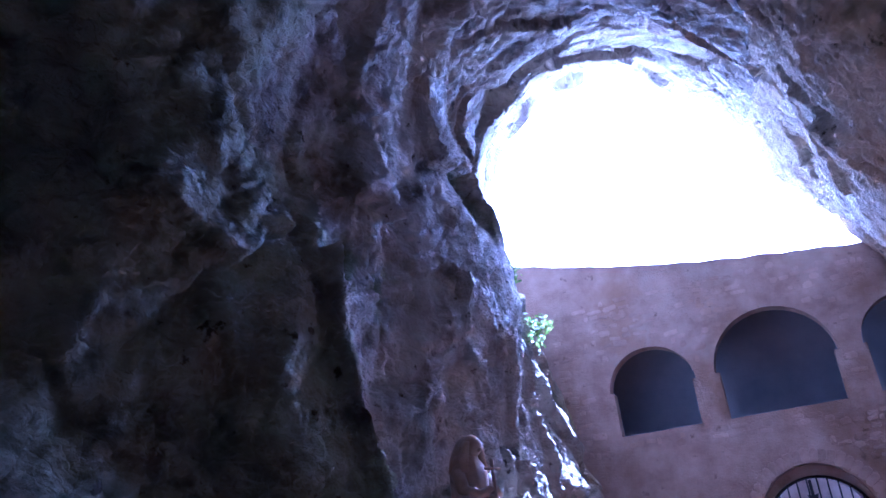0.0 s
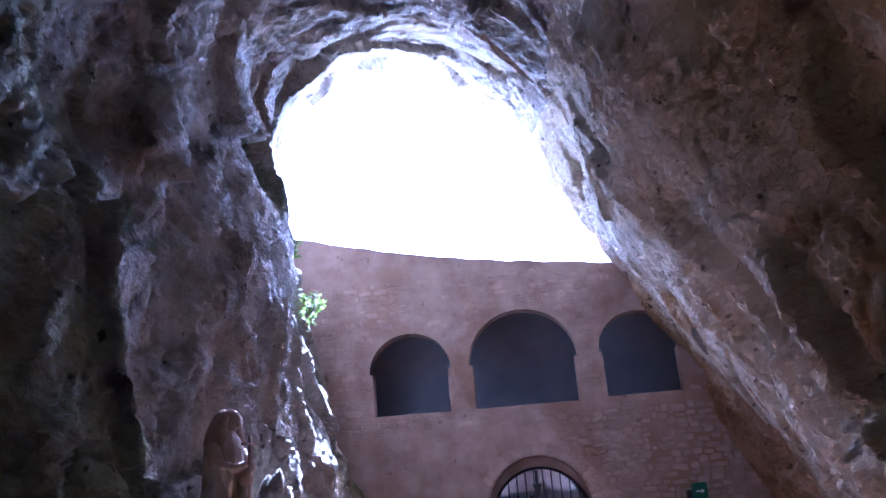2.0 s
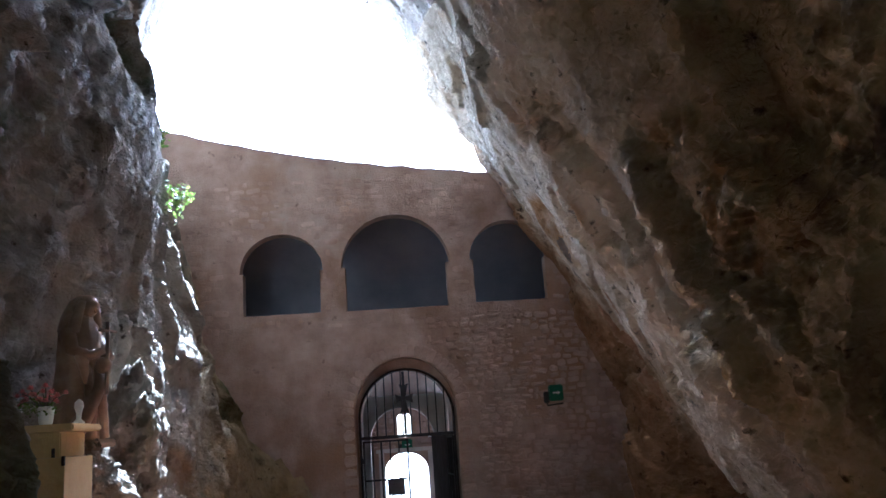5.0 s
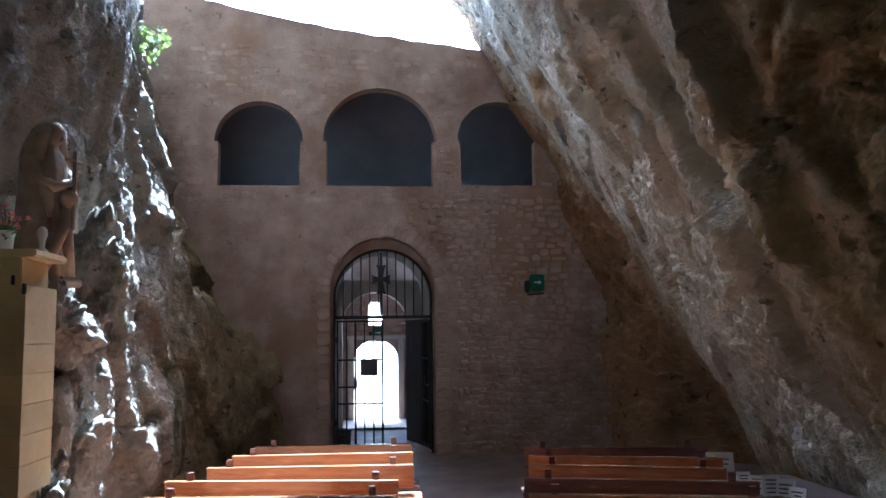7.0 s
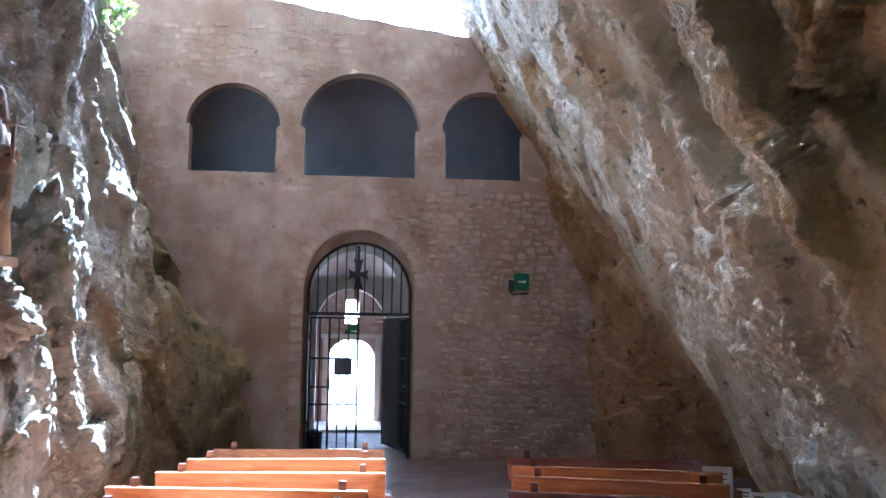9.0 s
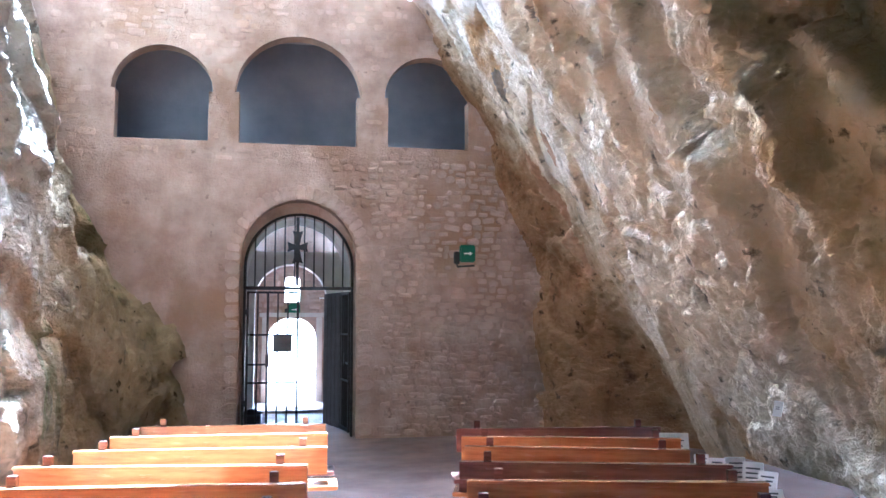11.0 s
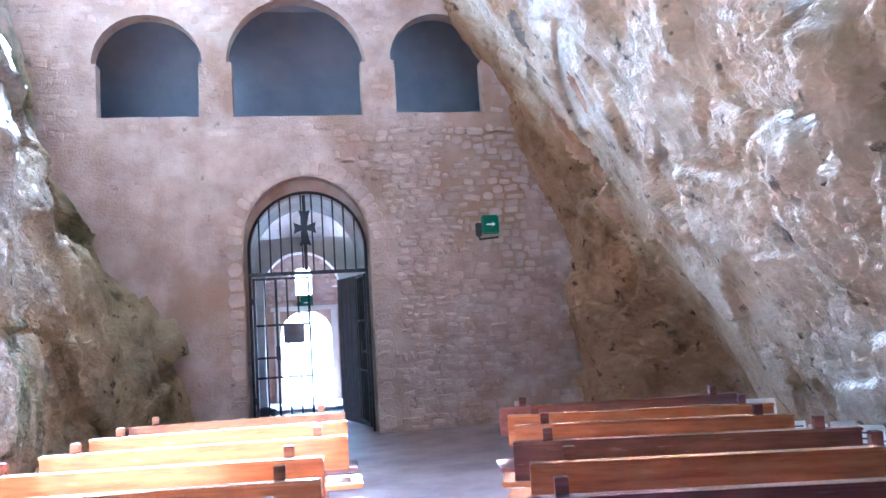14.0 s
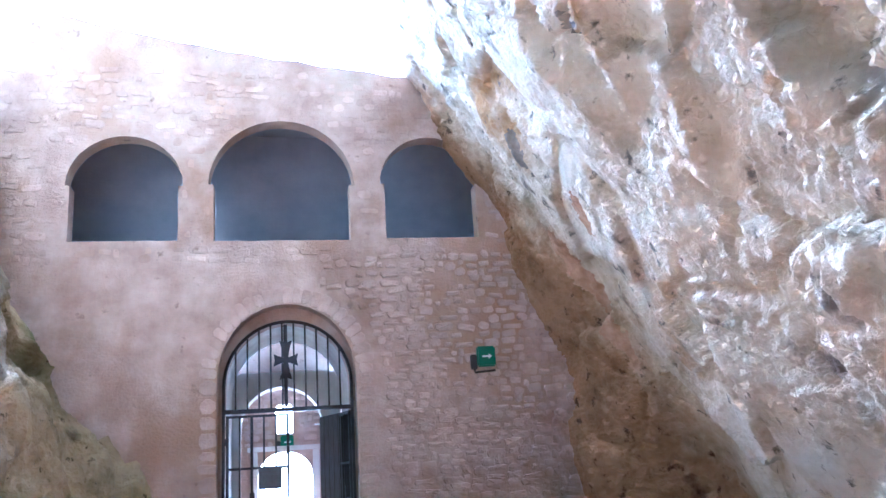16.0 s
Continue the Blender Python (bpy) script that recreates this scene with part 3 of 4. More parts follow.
# ---- the masonry wall across the cave mouth ----
GATE = arch(-0.91, 0.88, -0.1, 2.72, 3.70)
WIN = [arch(-2.81, -1.43, 4.59, 5.36, 6.07, 0.06), arch(-0.97, 0.87, 4.58, 5.38, 6.33, 0.07), arch(1.37, 2.69, 4.60, 5.40, 6.11, 0.06)]
top = [(x, 7.28 - 0.13 * x + 0.035 * noise.noise((x * 3, 0, 0)) + (0.02 * (max(0, -x)) ** 2)) for x in np.linspace(4.6, -5.4, 60)]
tagged(mesh_ob("wall_north", sheet(GATE + [(4.6, -0.1)] + top + [(-5.4, -0.1)], WIN, 0.0, 0.28), M_MORTAR),
       "tall pinkish rubble masonry wall with arched openings", "stone wall", "", "structure")
bm = sheet(arch(-0.83, 0.82, -0.1, 2.66, 3.50) + [(4.6, -0.1), (4.6, 4.34), (-5.4, 4.34), (-5.4, -0.1)], [], 0.282, 0.62)
tagged(mesh_ob("wall_north_base", bm, M_MORTAR), "thick lower part of the rubble masonry wall", "stone wall", "", "structure")


# ---- passage behind the gate ----
def vault(name, x0, x1, z_spring, z_top, y0, y1, material, label):
    """A barrel-vaulted passage lining: two walls and a half-round roof, with thickness."""
    inner = arch(x0, x1, 0.0, z_spring, z_top)
    outer = [(x0 - 0.3, 0.0), (x0 - 0.3, z_top + 0.25), (x1 + 0.3, z_top + 0.25), (x1 + 0.3, 0.0)]
    bm = sheet(outer + inner[::-1], [], y0, y1)
    tagged(mesh_ob(name, bm, material), label, "passage wall", "", "structure")


vault("wall_passage", -0.93, 0.92, 2.75, 3.72, 0.622, 3.6, M_PLASTER, "whitewashed barrel vault behind the gate")
vault("wall_passage_arch", -0.80, 0.60, 2.25, 2.95, 3.604, 4.1, M_PLASTER, "whitewashed inner arch of the passage")
bm = sheet([(-2.2, 0.0), (-2.2, 3.9), (2.2, 3.9), (2.2, 0.0), (0.50, 0.0)] + arch(-0.58, 0.50, 0.0, 1.45, 1.92)[::-1][1:-1] + [(-0.58, 0.0)],
           [[(-0.22, 2.28), (-0.22, 2.80), (-0.17, 2.86), (0.07, 2.86), (0.12, 2.80), (0.12, 2.28)]], 6.4, 6.9)
tagged(mesh_ob("wall_entrance", bm, M_MORTAR), "rubble wall with the bright outer doorway", "stone wall", "", "structure")
tagged(mesh_ob("wall_porch", box(-2.5, -1.9, 4.104, 6.396, 0, 3.9), M_MORTAR), "rubble side wall of the porch", "stone wall", "", "structure")
tagged(mesh_ob("wall_porch.001", box(1.9, 2.5, 4.104, 6.396, 0, 3.9), M_MORTAR), "rubble side wall of the porch", "stone wall", "", "structure")
tagged(mesh_ob("wall_porch.002", sheet([(-2.5, 0), (-2.5, 3.9), (2.5, 3.9), (2.5, 0)], [arch(-0.83, 0.63, 0.05, 2.25, 2.98)], 3.98, 4.10), M_MORTAR), "rubble wall over the inner arch", "stone wall", "", "structure")

for nm, b in (("trim_jamb", (-0.72, -0.585, 6.33, 6.396, 0.0, 1.93)), ("trim_jamb.001", (0.505, 0.64, 6.33, 6.396, 0.0, 1.93)), ("trim_lintel", (-0.78, 0.70, 6.32, 6.396, 1.935, 2.03))):
    tagged(mesh_ob(nm, box(*b, 0.01), M_PLASTER), "pale dressed stone frame of the outer doorway", "door frame", "", "structure")

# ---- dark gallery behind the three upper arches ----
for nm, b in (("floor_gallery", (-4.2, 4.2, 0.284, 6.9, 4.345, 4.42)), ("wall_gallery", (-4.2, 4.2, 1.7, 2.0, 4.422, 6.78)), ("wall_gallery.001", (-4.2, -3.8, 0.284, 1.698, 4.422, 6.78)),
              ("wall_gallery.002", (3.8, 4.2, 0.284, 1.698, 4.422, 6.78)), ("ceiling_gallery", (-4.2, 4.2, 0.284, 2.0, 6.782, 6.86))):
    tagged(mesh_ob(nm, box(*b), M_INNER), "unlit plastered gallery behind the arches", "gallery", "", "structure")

# ---- iron gate ----
gate = thing("iron_gate", pose(0, 0.235, 0), "black wrought iron arched gate grille with a cross", "gate")
GX0, GX1, GS, GT = -0.84, 0.83, 2.66, 3.50


def gate_curve(x):
    c, a = (GX0 + GX1) / 2, (GX1 - GX0) / 2
    return GS + (GT - GS) * math.sqrt(max(0.0, 1 - ((x - c) / a) ** 2))


rim = [(x, 0, z) for x, z in arch(GX0, GX1, 2.32, GS, GT, 0, 28)]
part("arch_frame", tube(rim, 0.024, 6), M_IRON, gate)
part("transom", box(GX0, GX1, -0.022, 0.022, 2.30, 2.355, 0.004), M_IRON, gate)
for sx in (GX0, GX1):
    part("jamb", box(sx - 0.02, sx + 0.02, -0.02, 0.02, 0.0, 2.32, 0.003), M_IRON, gate)
for i in range(1, 11):
    x = GX0 + (GX1 - GX0) * i / 11
    part("bar", tube([(x, 0, 2.35), (x, 0, gate_curve(x))], 0.0125, 6), M_IRON, gate)


def flared_cross():
    arm = [(0.035, 0.05), (0.055, 0.16), (0.085, 0.26), (0.0, 0.235)]
    pts = []
    for k, s in enumerate((1.0, 0.62, 1.0, 0.62)):
        m = Matrix.Rotation(-k * math.pi / 2, 2)
        half = [Vector((-x, y * s)) for x, y in arm[:3]] + [Vector((0, arm[3][1] * s))] + [Vector((x, y * s)) for x, y in arm[:3][::-1]]
        pts += [m @ v for v in half]
    return sheet([(v.x - 0.035, v.y + 2.98) for v in pts], [], -0.015, 0.012)


part("cross", flared_cross(), M_IRON, gate, "flared black iron cross")
part("cross_shaft", box(-0.062, -0.012, -0.014, 0.014, 2.36, 3.46, 0.003), M_IRON, gate)


def gate_leaf(m, label, width, sign):
    lf = thing("gate_leaf", m, label, "gate leaf", "leaves of the gate")
    for x in (0.03, width - 0.02):
        part("stile", box(x - 0.018, x + 0.018, -0.018, 0.018, 0.06, 2.28, 0.003), M_IRON, lf)
    for z, w in ((2.26, width), (1.60, width), (1.14, 0.34), (0.86, width), (0.10, width)):
        part("rail", box(0.03, w - 0.02, -0.014, 0.014, z - 0.016, z + 0.016, 0.003), M_IRON, lf)
    n = 5
    for i in range(1, n):
        x = 0.03 + (width - 0.05) * i / n
        part("bar", tube([(x, 0, 0.1), (x, 0, 2.26)], 0.0125 if i != 2 else 0.019, 6), M_IRON, lf)
    part("lock", box(0.31, 0.37, -0.03, 0.03, 1.10, 1.30, 0.005), M_IRON, lf)
    for z in (0.5, 1.9):
        part("hinge", lathe([(0.022, z), (0.022, z + 0.09)], 8, Matrix.Translation((0.0, 0, 0))), M_IRON, lf)
    if sign:
        part("notice_panel", box(0.42, 0.72, -0.028, -0.016, 1.33, 1.60, 0.003), M_INK, lf, "dark rectangular notice panel")
    return lf


gate_leaf(pose(-0.82, 0.235, 0), "closed black iron gate leaf with a dark notice", 0.82, True)
gate_leaf(pose(0.795, 0.235, 0, 0, 0, 96), "black iron gate leaf swung open inwards", 0.80, False)
door = thing("wooden_door", pose(0.86, 0.66, 0, 0, 0, 105), "dark old wooden door leaf standing open", "door")
for i in range(6):
    part("plank", box(0.02 + i * 0.215, 0.227 + i * 0.215, 0.02, 0.06, 0.03, 2.30, 0.006), M_DOOR, door)
for z in (0.35, 1.2, 2.05):
    part("ledge", box(0.02, 1.30, -0.008, 0.0195, z - 0.06, z + 0.06, 0.005), M_DOOR, door)
bin_ = thing("waste_bin", pose(-0.70, 0.55, 0), "small black plastic bin behind the gate", "bin")
part("body", lathe([(0.12, 0.0), (0.14, 0.30), (0.145, 0.36)], 16), M_RUBBER, bin_, "", True)
part("lid", lathe([(0.15, 0.361), (0.15, 0.39), (0.05, 0.43), (0.01, 0.435)], 16), M_RUBBER, bin_, "", True)


# ---- green signs ----
def exit_sign(m, label):
    s = thing("exit_sign", m, label, "exit sign", "green exit signs")
    part("case", box(-0.13, 0.13, -0.06, 0.0, -0.14, 0.14, 0.02), M_GREENP, s)
    part("arrow", sheet([(-0.06, -0.012), (-0.06, 0.012), (0.03, 0.012), (0.03, 0.035), (0.08, 0.0), (0.03, -0.035), (0.03, -0.012)], [], -0.0635, -0.0615), M_WHITEP, s, "white arrow")
    part("bracket", box(-0.22, -0.128, -0.05, 0.0, -0.17, 0.03, 0.012), M_RUBBER, s, "dark cable box")
    part("conduit", tube([(-0.17, -0.02, -0.16), (-0.16, -0.015, -0.21), (-0.02, -0.015, -0.20), (0.12, -0.012, -0.19)], 0.016, 8), M_RUBBER, s, "dark cable run")
    return s


exit_sign(pose(2.65, -0.035, 2.89), "green emergency exit light on the rubble wall")
far_sign = exit_sign(pose(0.0, 6.398, 2.10), "green exit light above the outer doorway")
lever = thing("wall_hook", pose(0.60, 3.62, 2.28), "small pale lamp bracket on the passage arch", "bracket")
part("arm", tube([(0, 0, 0), (-0.06, -0.1, 0.0), (-0.15, -0.12, 0.0)], 0.014, 8), M_WHITEP, lever)


# ---- pews ----
def pew(m, length, wood, label):
    p = thing("pew", m, label, "pew", "rows of pews")
    rng = random.Random(int(1000 * length))
    h = length / 2
    back = part("backrest", box(-h, h, -0.05, 0.0, 0.625, 0.814, 0.005), wood, p)
    part("top_rail", box(-h, h, -0.075, 0.0, 0.815, 0.832, 0.004), wood, p)
    part("seat", box(-h - 0.05, h + 0.08, -0.42, -0.06, 0.415, 0.45, 0.006), wood, p)
    part("lower_rail", box(-h + 0.17, h - 0.17, 0.0, 0.022, 0.14, 0.22, 0.004), wood, p)
    # round knots in the pine boards
    for _ in range(7):
        r = rng.uniform(0.005, 0.009)
        at = pose(rng.uniform(-h + 0.1, h - 0.1), 0.0002, rng.uniform(0.65, 0.79), 90)
        if wood is M_WOOD:
            part("knot", lathe([(r, -0.0012), (r * 0.9, 0.0008)], 8, at), M_KNOT, back, "dark round knot")
    for s in (-1, 1):
        x = s * (h - 0.19)
        part("post", box(x - 0.026, x + 0.026, 0.001, 0.056, 0.0, 0.89, 0.003), M_WOOD_D, p, "dark upright post")
        part("leg", box(x - 0.024, x + 0.024, -0.38, -0.33, 0.0, 0.414, 0.005), M_WOOD_D, p)
        part("bracket", box(x - 0.018, x + 0.018, -0.329, 0.0, 0.365, 0.414, 0.004), M_WOOD_D, p)
        part("foot", box(x - 0.024, x + 0.024, -0.329, 0.0, 0.06, 0.11, 0.004), M_WOOD_D, p)
    return p


def pew_between(a, b, wood, label):
    a, b = Vector((*a, 0)), Vector((*b, 0))
    d = b - a
    pew(Matrix.Translation((a + b) / 2) @ Matrix.Rotation(math.atan2(d.y, d.x), 4, "Z"), d.length, wood, label)


ORANGE, BROWN = "orange varnished wooden pew facing the altar", "dark red-brown stained wooden pew facing the altar"
# first left pew: the dark wood carries the shade it stands in
for a, b, dark in (((-1.50, -4.93), (0.17, -5.02), 1), ((-1.63, -5.62), (0.15, -5.68), 0), ((-1.74, -6.36), (0.11, -6.50), 0), ((-1.95, -7.02), (-0.06, -7.30), 0),
                   ((-1.95, -7.76), (-0.09, -7.95), 0), ((-1.95, -8.52), (-0.12, -8.68), 0), ((-1.92, -9.24), (-0.07, -9.38), 1)):
    pew_between(a, b, M_WOOD_D if dark else M_WOOD, BROWN if dark else ORANGE)
for a, b, dark in (((1.30, -5.62), (3.14, -5.86), 1), ((1.24, -6.14), (2.96, -6.62), 0), ((1.15, -6.68), (2.74, -7.20), 0), ((0.96, -7.37), (2.70, -7.86), 1),
                   ((0.86, -8.05), (2.58, -8.46), 0), ((0.60, -8.74), (2.38, -9.12), 1), ((0.55, -9.36), (2.32, -9.74), 1)):
    pew_between(a, b, M_WOOD_D if dark else M_WOOD, BROWN if dark else ORANGE)


# ---- rock lumps and ledges ----
def boulder(name, size, m, material, label, seed, cuts=5, rough=0.42):
    bm = bmesh.new()
    bmesh.ops.create_icosphere(bm, subdivisions=cuts, radius=1.0)
    off = Vector((seed * 7.3, seed * 3.1, seed * 1.7))
    for v in bm.verts:
        p = v.co.copy()
        k = 1 + rough * noise.fractal(p * 1.3 + off, 0.9, 2.0, 4) + 1.3 * facet(p * 0.6 + off, 0.45, 0.8) + 0.8 * facet(p + off, 0.22, 0.7) + 0.09 * noise.fractal(p * 5 + off, 0.8, 2, 5)
        v.co = m @ (Vector((p.x * size[0], p.y * size[1], p.z * size[2])) * k)
    ob = mesh_ob(name, bm, material, True)
    return tagged(ob, label, "rock", "rocks along the cave wall")


boulder("rock_ledge", (0.40, 0.42, 0.36), pose(-2.95, -7.15, 2.12), M_ROCK_L, "grey limestone ledge under the statue", 1)
boulder("rock_outcrop", (0.30, 0.45, 0.62), pose(-2.92, -6.05, 2.50, 0, 12, 20), M_ROCK_L, "wet grey limestone outcrop beside the statue", 2)
boulder("rock_outcrop.001", (0.30, 0.60, 0.75), pose(-2.84, -6.9, 0.9, 0, 8, 0), M_ROCK_L, "craggy mossy limestone outcrop at the wall foot", 3)
boulder("rock_outcrop.002", (0.28, 0.45, 0.50), pose(-2.70, -7.72, 0.55), M_ROCK_L, "knobbly limestone lump beside the plinth", 4)
boulder("rock_outcrop.003", (0.40, 0.55, 0.70), pose(-2.65, -1.3, 0.8), M_ROCK_L, "brown rock lump beside the masonry wall", 7)

# ---- the saint's statue on its ledge ----
def statue():
    bm = bmesh.new()
    prof = [(0.19, 0.17, 0.0, 0.0), (0.20, 0.18, 0.10, 0.0), (0.175, 0.165, 0.40, 0.0), (0.15, 0.15, 0.65, -0.005), (0.155, 0.145, 0.82, -0.01), (0.175, 0.13, 0.96, -0.015), (0.14, 0.105, 1.04, -0.02), (0.075, 0.075, 1.09, -0.035), (0.06, 0.06, 1.13, -0.045)]
    rings, sides = [], 36
    for rx, ry, z, lean in prof:
        ring = []
        for j in range(sides):
            t = 2 * math.pi * j / sides
            f = 1 + 0.15 * math.sin(7 * t + 4.0 * z) * max(0.0, 1 - z / 0.95) + 0.03 * math.sin(13 * t)
            ring.append(bm.verts.new((rx * f * math.cos(t), ry * f * math.sin(t) + lean, z)))
        rings.append(ring)
    for u, v in zip(rings, rings[1:]):
        for j in range(sides):
            bm.faces.new((u[j], u[(j + 1) % sides], v[(j + 1) % sides], v[j]))
    bm.faces.new(rings[0][::-1])
    bm.faces.new(rings[-1])

    def ball(at, tilt, size):
        own = bmesh.new()
        bmesh.ops.create_uvsphere(own, u_segments=22, v_segments=16, radius=1.0)
        own.transform(Matrix.Translation(at) @ Matrix.Rotation(radians(tilt), 4, "X") @ Matrix.Diagonal((*size, 1)))
        add(bm, own)

    ball((0, -0.085, 1.19), 30, (0.066, 0.072, 0.098))
    ball((0, -0.145, 1.165), 30, (0.018, 0.022, 0.026))
    ball((0, -0.045, 1.205), 34, (0.088, 0.100, 0.120))
    ball((0, 0.015, 1.08), 10, (0.115, 0.095, 0.11))
    for sx in (-1, 1):
        tube([(sx * 0.15, -0.02, 0.98), (sx * 0.17, -0.09, 0.80), (sx * 0.10, -0.19, 0.745), (sx * 0.02, -0.235, 0.79)], 0.062, 12, bm, 0.034)
        tube([(sx * 0.13, -0.12, 0.80), (sx * 0.12, -0.16, 0.62), (sx * 0.10, -0.15, 0.50)], 0.055, 10, bm, 0.012)
    tube([(0.02, -0.14, 0.66), (0.05, -0.17, 0.40), (0.09, -0.16, 0.03)], 0.035, 8, bm, 0.05)
    tube([(-0.06, -0.13, 0.66), (-0.07, -0.17, 0.40), (-0.05, -0.17, 0.03)], 0.03, 8, bm, 0.045)
    tube([(0, -0.05, 1.30), (0, 0.0, 1.24), (0, 0.035, 1.12), (0, 0.03, 1.0)], 0.05, 18, bm, 0.125)
    for sx in (-1, 1):
        tube([(sx * 0.075, -0.09, 1.25), (sx * 0.10, -0.07, 1.12), (sx * 0.13, -0.06, 0.96)], 0.028, 10, bm, 0.05)
    tube([(0.13, -0.10, 0.70), (0.0, -0.20, 0.50), (-0.12, -0.17, 0.22), (-0.17, -0.10, 0.04)], 0.04, 10, bm, 0.075)
    # the cross in its arms, over a skull-round knob
    box(-0.014, 0.014, -0.27, -0.245, 0.40, 1.05, 0.006, bm)
    box(-0.095, 0.095, -0.27, -0.245, 0.95, 0.978, 0.006, bm)
    ball((0, -0.225, 0.66), 0, (0.055, 0.06, 0.075))
    box(-0.2, 0.2, -0.2, 0.18, -0.05, 0.02, 0.012, bm)
    ob = mesh_ob("statue", bm, M_STATUE, True)
    ob.matrix_basis = pose(-2.98, -7.15, 2.47, 0, 0, 68) @ Matrix.Diagonal((1.12, 1.28, 1.0, 1.0))
    return tagged(ob, "brown painted statue of a hooded saint holding a cross", "statue")


statue()

# ---- ashlar plinth with flowers ----
plinth = thing("plinth", pose(-2.88, -8.12, 0), "warm yellow ashlar stone plinth with a moulded cap", "plinth")
part("cap", box(-0.50, 0.36, -0.30, 0.30, 2.545, 2.60, 0.012), M_ASHLAR, plinth)
part("block", box(-0.25, 0.25, -0.24, 0.24, 2.36, 2.543, 0.008), M_ASHLAR, plinth)
for k, z1 in enumerate((2.357, 2.16, 1.96, 1.76, 1.56, 1.36, 1.16)):
    cut = (0.06, -0.12, 0.02, 0.12, -0.06, 0.09, -0.1)[k]
    part("block", box(-0.34, cut, -0.28, 0.28, z1 - 0.197, z1, 0.003), M_ASHLAR, plinth)
    part("block", box(cut + 0.002, 0.30, -0.28, 0.28, z1 - 0.197, z1, 0.003), M_ASHLAR, plinth)
for z0, z1, cut in ((0.64, 0.96, -0.05), (0.32, 0.637, 0.1), (0.0, 0.317, -0.1)):
    part("block", box(-0.50, cut, -0.34, 0.34, z0, z1, 0.006), M_ASHLAR, plinth)
    part("block", box(cut + 0.003, 0.22, -0.34, 0.34, z0, z1, 0.006), M_ASHLAR, plinth)
for x, z in ((0.20, 2.39), (-0.02, 2.44), (0.29, 2.33), (-0.28, 2.33)):
    part("clamp", box(x - 0.012, x + 0.012, -0.296 if z < 2.35 else -0.25, -0.27 if z < 2.35 else -0.238, z - 0.035, z + 0.035, 0.003), M_IRON, plinth, "small dark iron clamp")


def bouquet(m, label, spread, count, seed):
    rng = random.Random(seed)
    f = thing("flower_vase", m, label, "flowers")
    part("vase", lathe([(0.04, 0.0), (0.05, 0.02), (0.055, 0.09), (0.065, 0.14), (0.06, 0.142)], 18), M_WHITEP, f, "white ceramic vase", True)
    stems, leaves, petals = bmesh.new(), bmesh.new(), []
    for i in range(count):
        a, r = rng.uniform(0, 6.28), spread * math.sqrt(rng.random())
        tip = Vector((r * math.cos(a), r * math.sin(a), rng.uniform(0.15, 0.28)))
        tube([(0.02 * math.cos(a), 0.02 * math.sin(a), 0.13), tip * 0.7 + Vector((0, 0, 0.05)), tip], 0.004, 5, stems)
        for _ in range(5):
            c = tip * rng.uniform(0.5, 0.95) + Vector((rng.uniform(-.04, .04), rng.uniform(-.04, .04), -0.02))
            u, w = Vector((rng.uniform(-1, 1), rng.uniform(-1, 1), rng.uniform(-.4, .8))).normalized() * 0.05, Vector((rng.uniform(-1, 1), rng.uniform(-1, 1), 0)).normalized() * 0.014
            leaves.faces.new([leaves.verts.new(c + q) for q in (-u * 0.1, u * 0.5 + w, u, u * 0.5 - w)])
        bl = bmesh.new()
        for ring, (n, rr, up) in enumerate(((9, 0.036, 0.008), (7, 0.027, 0.018), (5, 0.016, 0.026))):
            for j in range(n):
                b2 = 6.283 * (j + 0.5 * ring) / n
                d, e = Vector((math.cos(b2), math.sin(b2), 0)), Vector((-math.sin(b2), math.cos(b2), 0))
                bl.faces.new([bl.verts.new(tip + q) for q in (Vector((0, 0, 0.002)), d * rr * 0.6 + e * 0.009 + Vector((0, 0, up)), d * rr + Vector((0, 0, up * 1.5)), d * rr * 0.6 - e * 0.009 + Vector((0, 0, up)))])
        petals.append(bl)
    part("stems", stems, M_STEM, f)
    part("leaves", leaves, M_LEAF, f)
    for bl in petals:
        part("blossom", bl, M_PETAL, f)


bouquet(pose(-2.80, -8.22, 2.60), "salmon pink blossoms in a white vase on the plinth", 0.18, 26, 3)
bouquet(pose(-3.12, -8.05, 2.60), "red and pink blossoms in a white vase", 0.14, 16, 5)
cand = thing("figurine", pose(-2.60, -8.10, 2.60), "small pale ceramic candlestick on the plinth cap", "candlestick")
part("stand", lathe([(0.04, 0), (0.045, 0.012), (0.018, 0.04), (0.022, 0.09), (0.036, 0.13), (0.03, 0.17), (0.008, 0.19)], 16), M_WHITEP, cand, "", True)


# ---- plants on the left rim ----
def rim_plant(m, label, size, count, seed):
    rng = random.Random(seed)
    p = thing("wild_plant", m, label, "plant", "plants on the cave rim")
    stems, leaves = bmesh.new(), bmesh.new()
    for i in range(count):
        d = Vector((rng.uniform(-0.2, 1.0), rng.uniform(-0.7, 0.7), rng.uniform(-0.5, 0.9))).normalized() * size * rng.uniform(0.5, 1.0)
        tube([(0, 0, 0), d * 0.5 + Vector((0, 0, 0.03)), d], 0.006, 5, stems, 0.002)
        for _ in range(9):
            c = d * rng.uniform(0.35, 1.05) + Vector([rng.gauss(0, 0.03) for _ in range(3)])
            u = Vector([rng.gauss(0, 1) for _ in range(3)]).normalized() * rng.uniform(0.04, 0.075)
            w = u.orthogonal().normalized() * u.length * 0.4
            leaves.faces.new([leaves.verts.new(c + q) for q in (-u * 0.3, u * 0.3 + w, u, u * 0.3 - w)])
    part("stems", stems, M_STEM, p)
    part("leaves", leaves, M_LEAF, p)


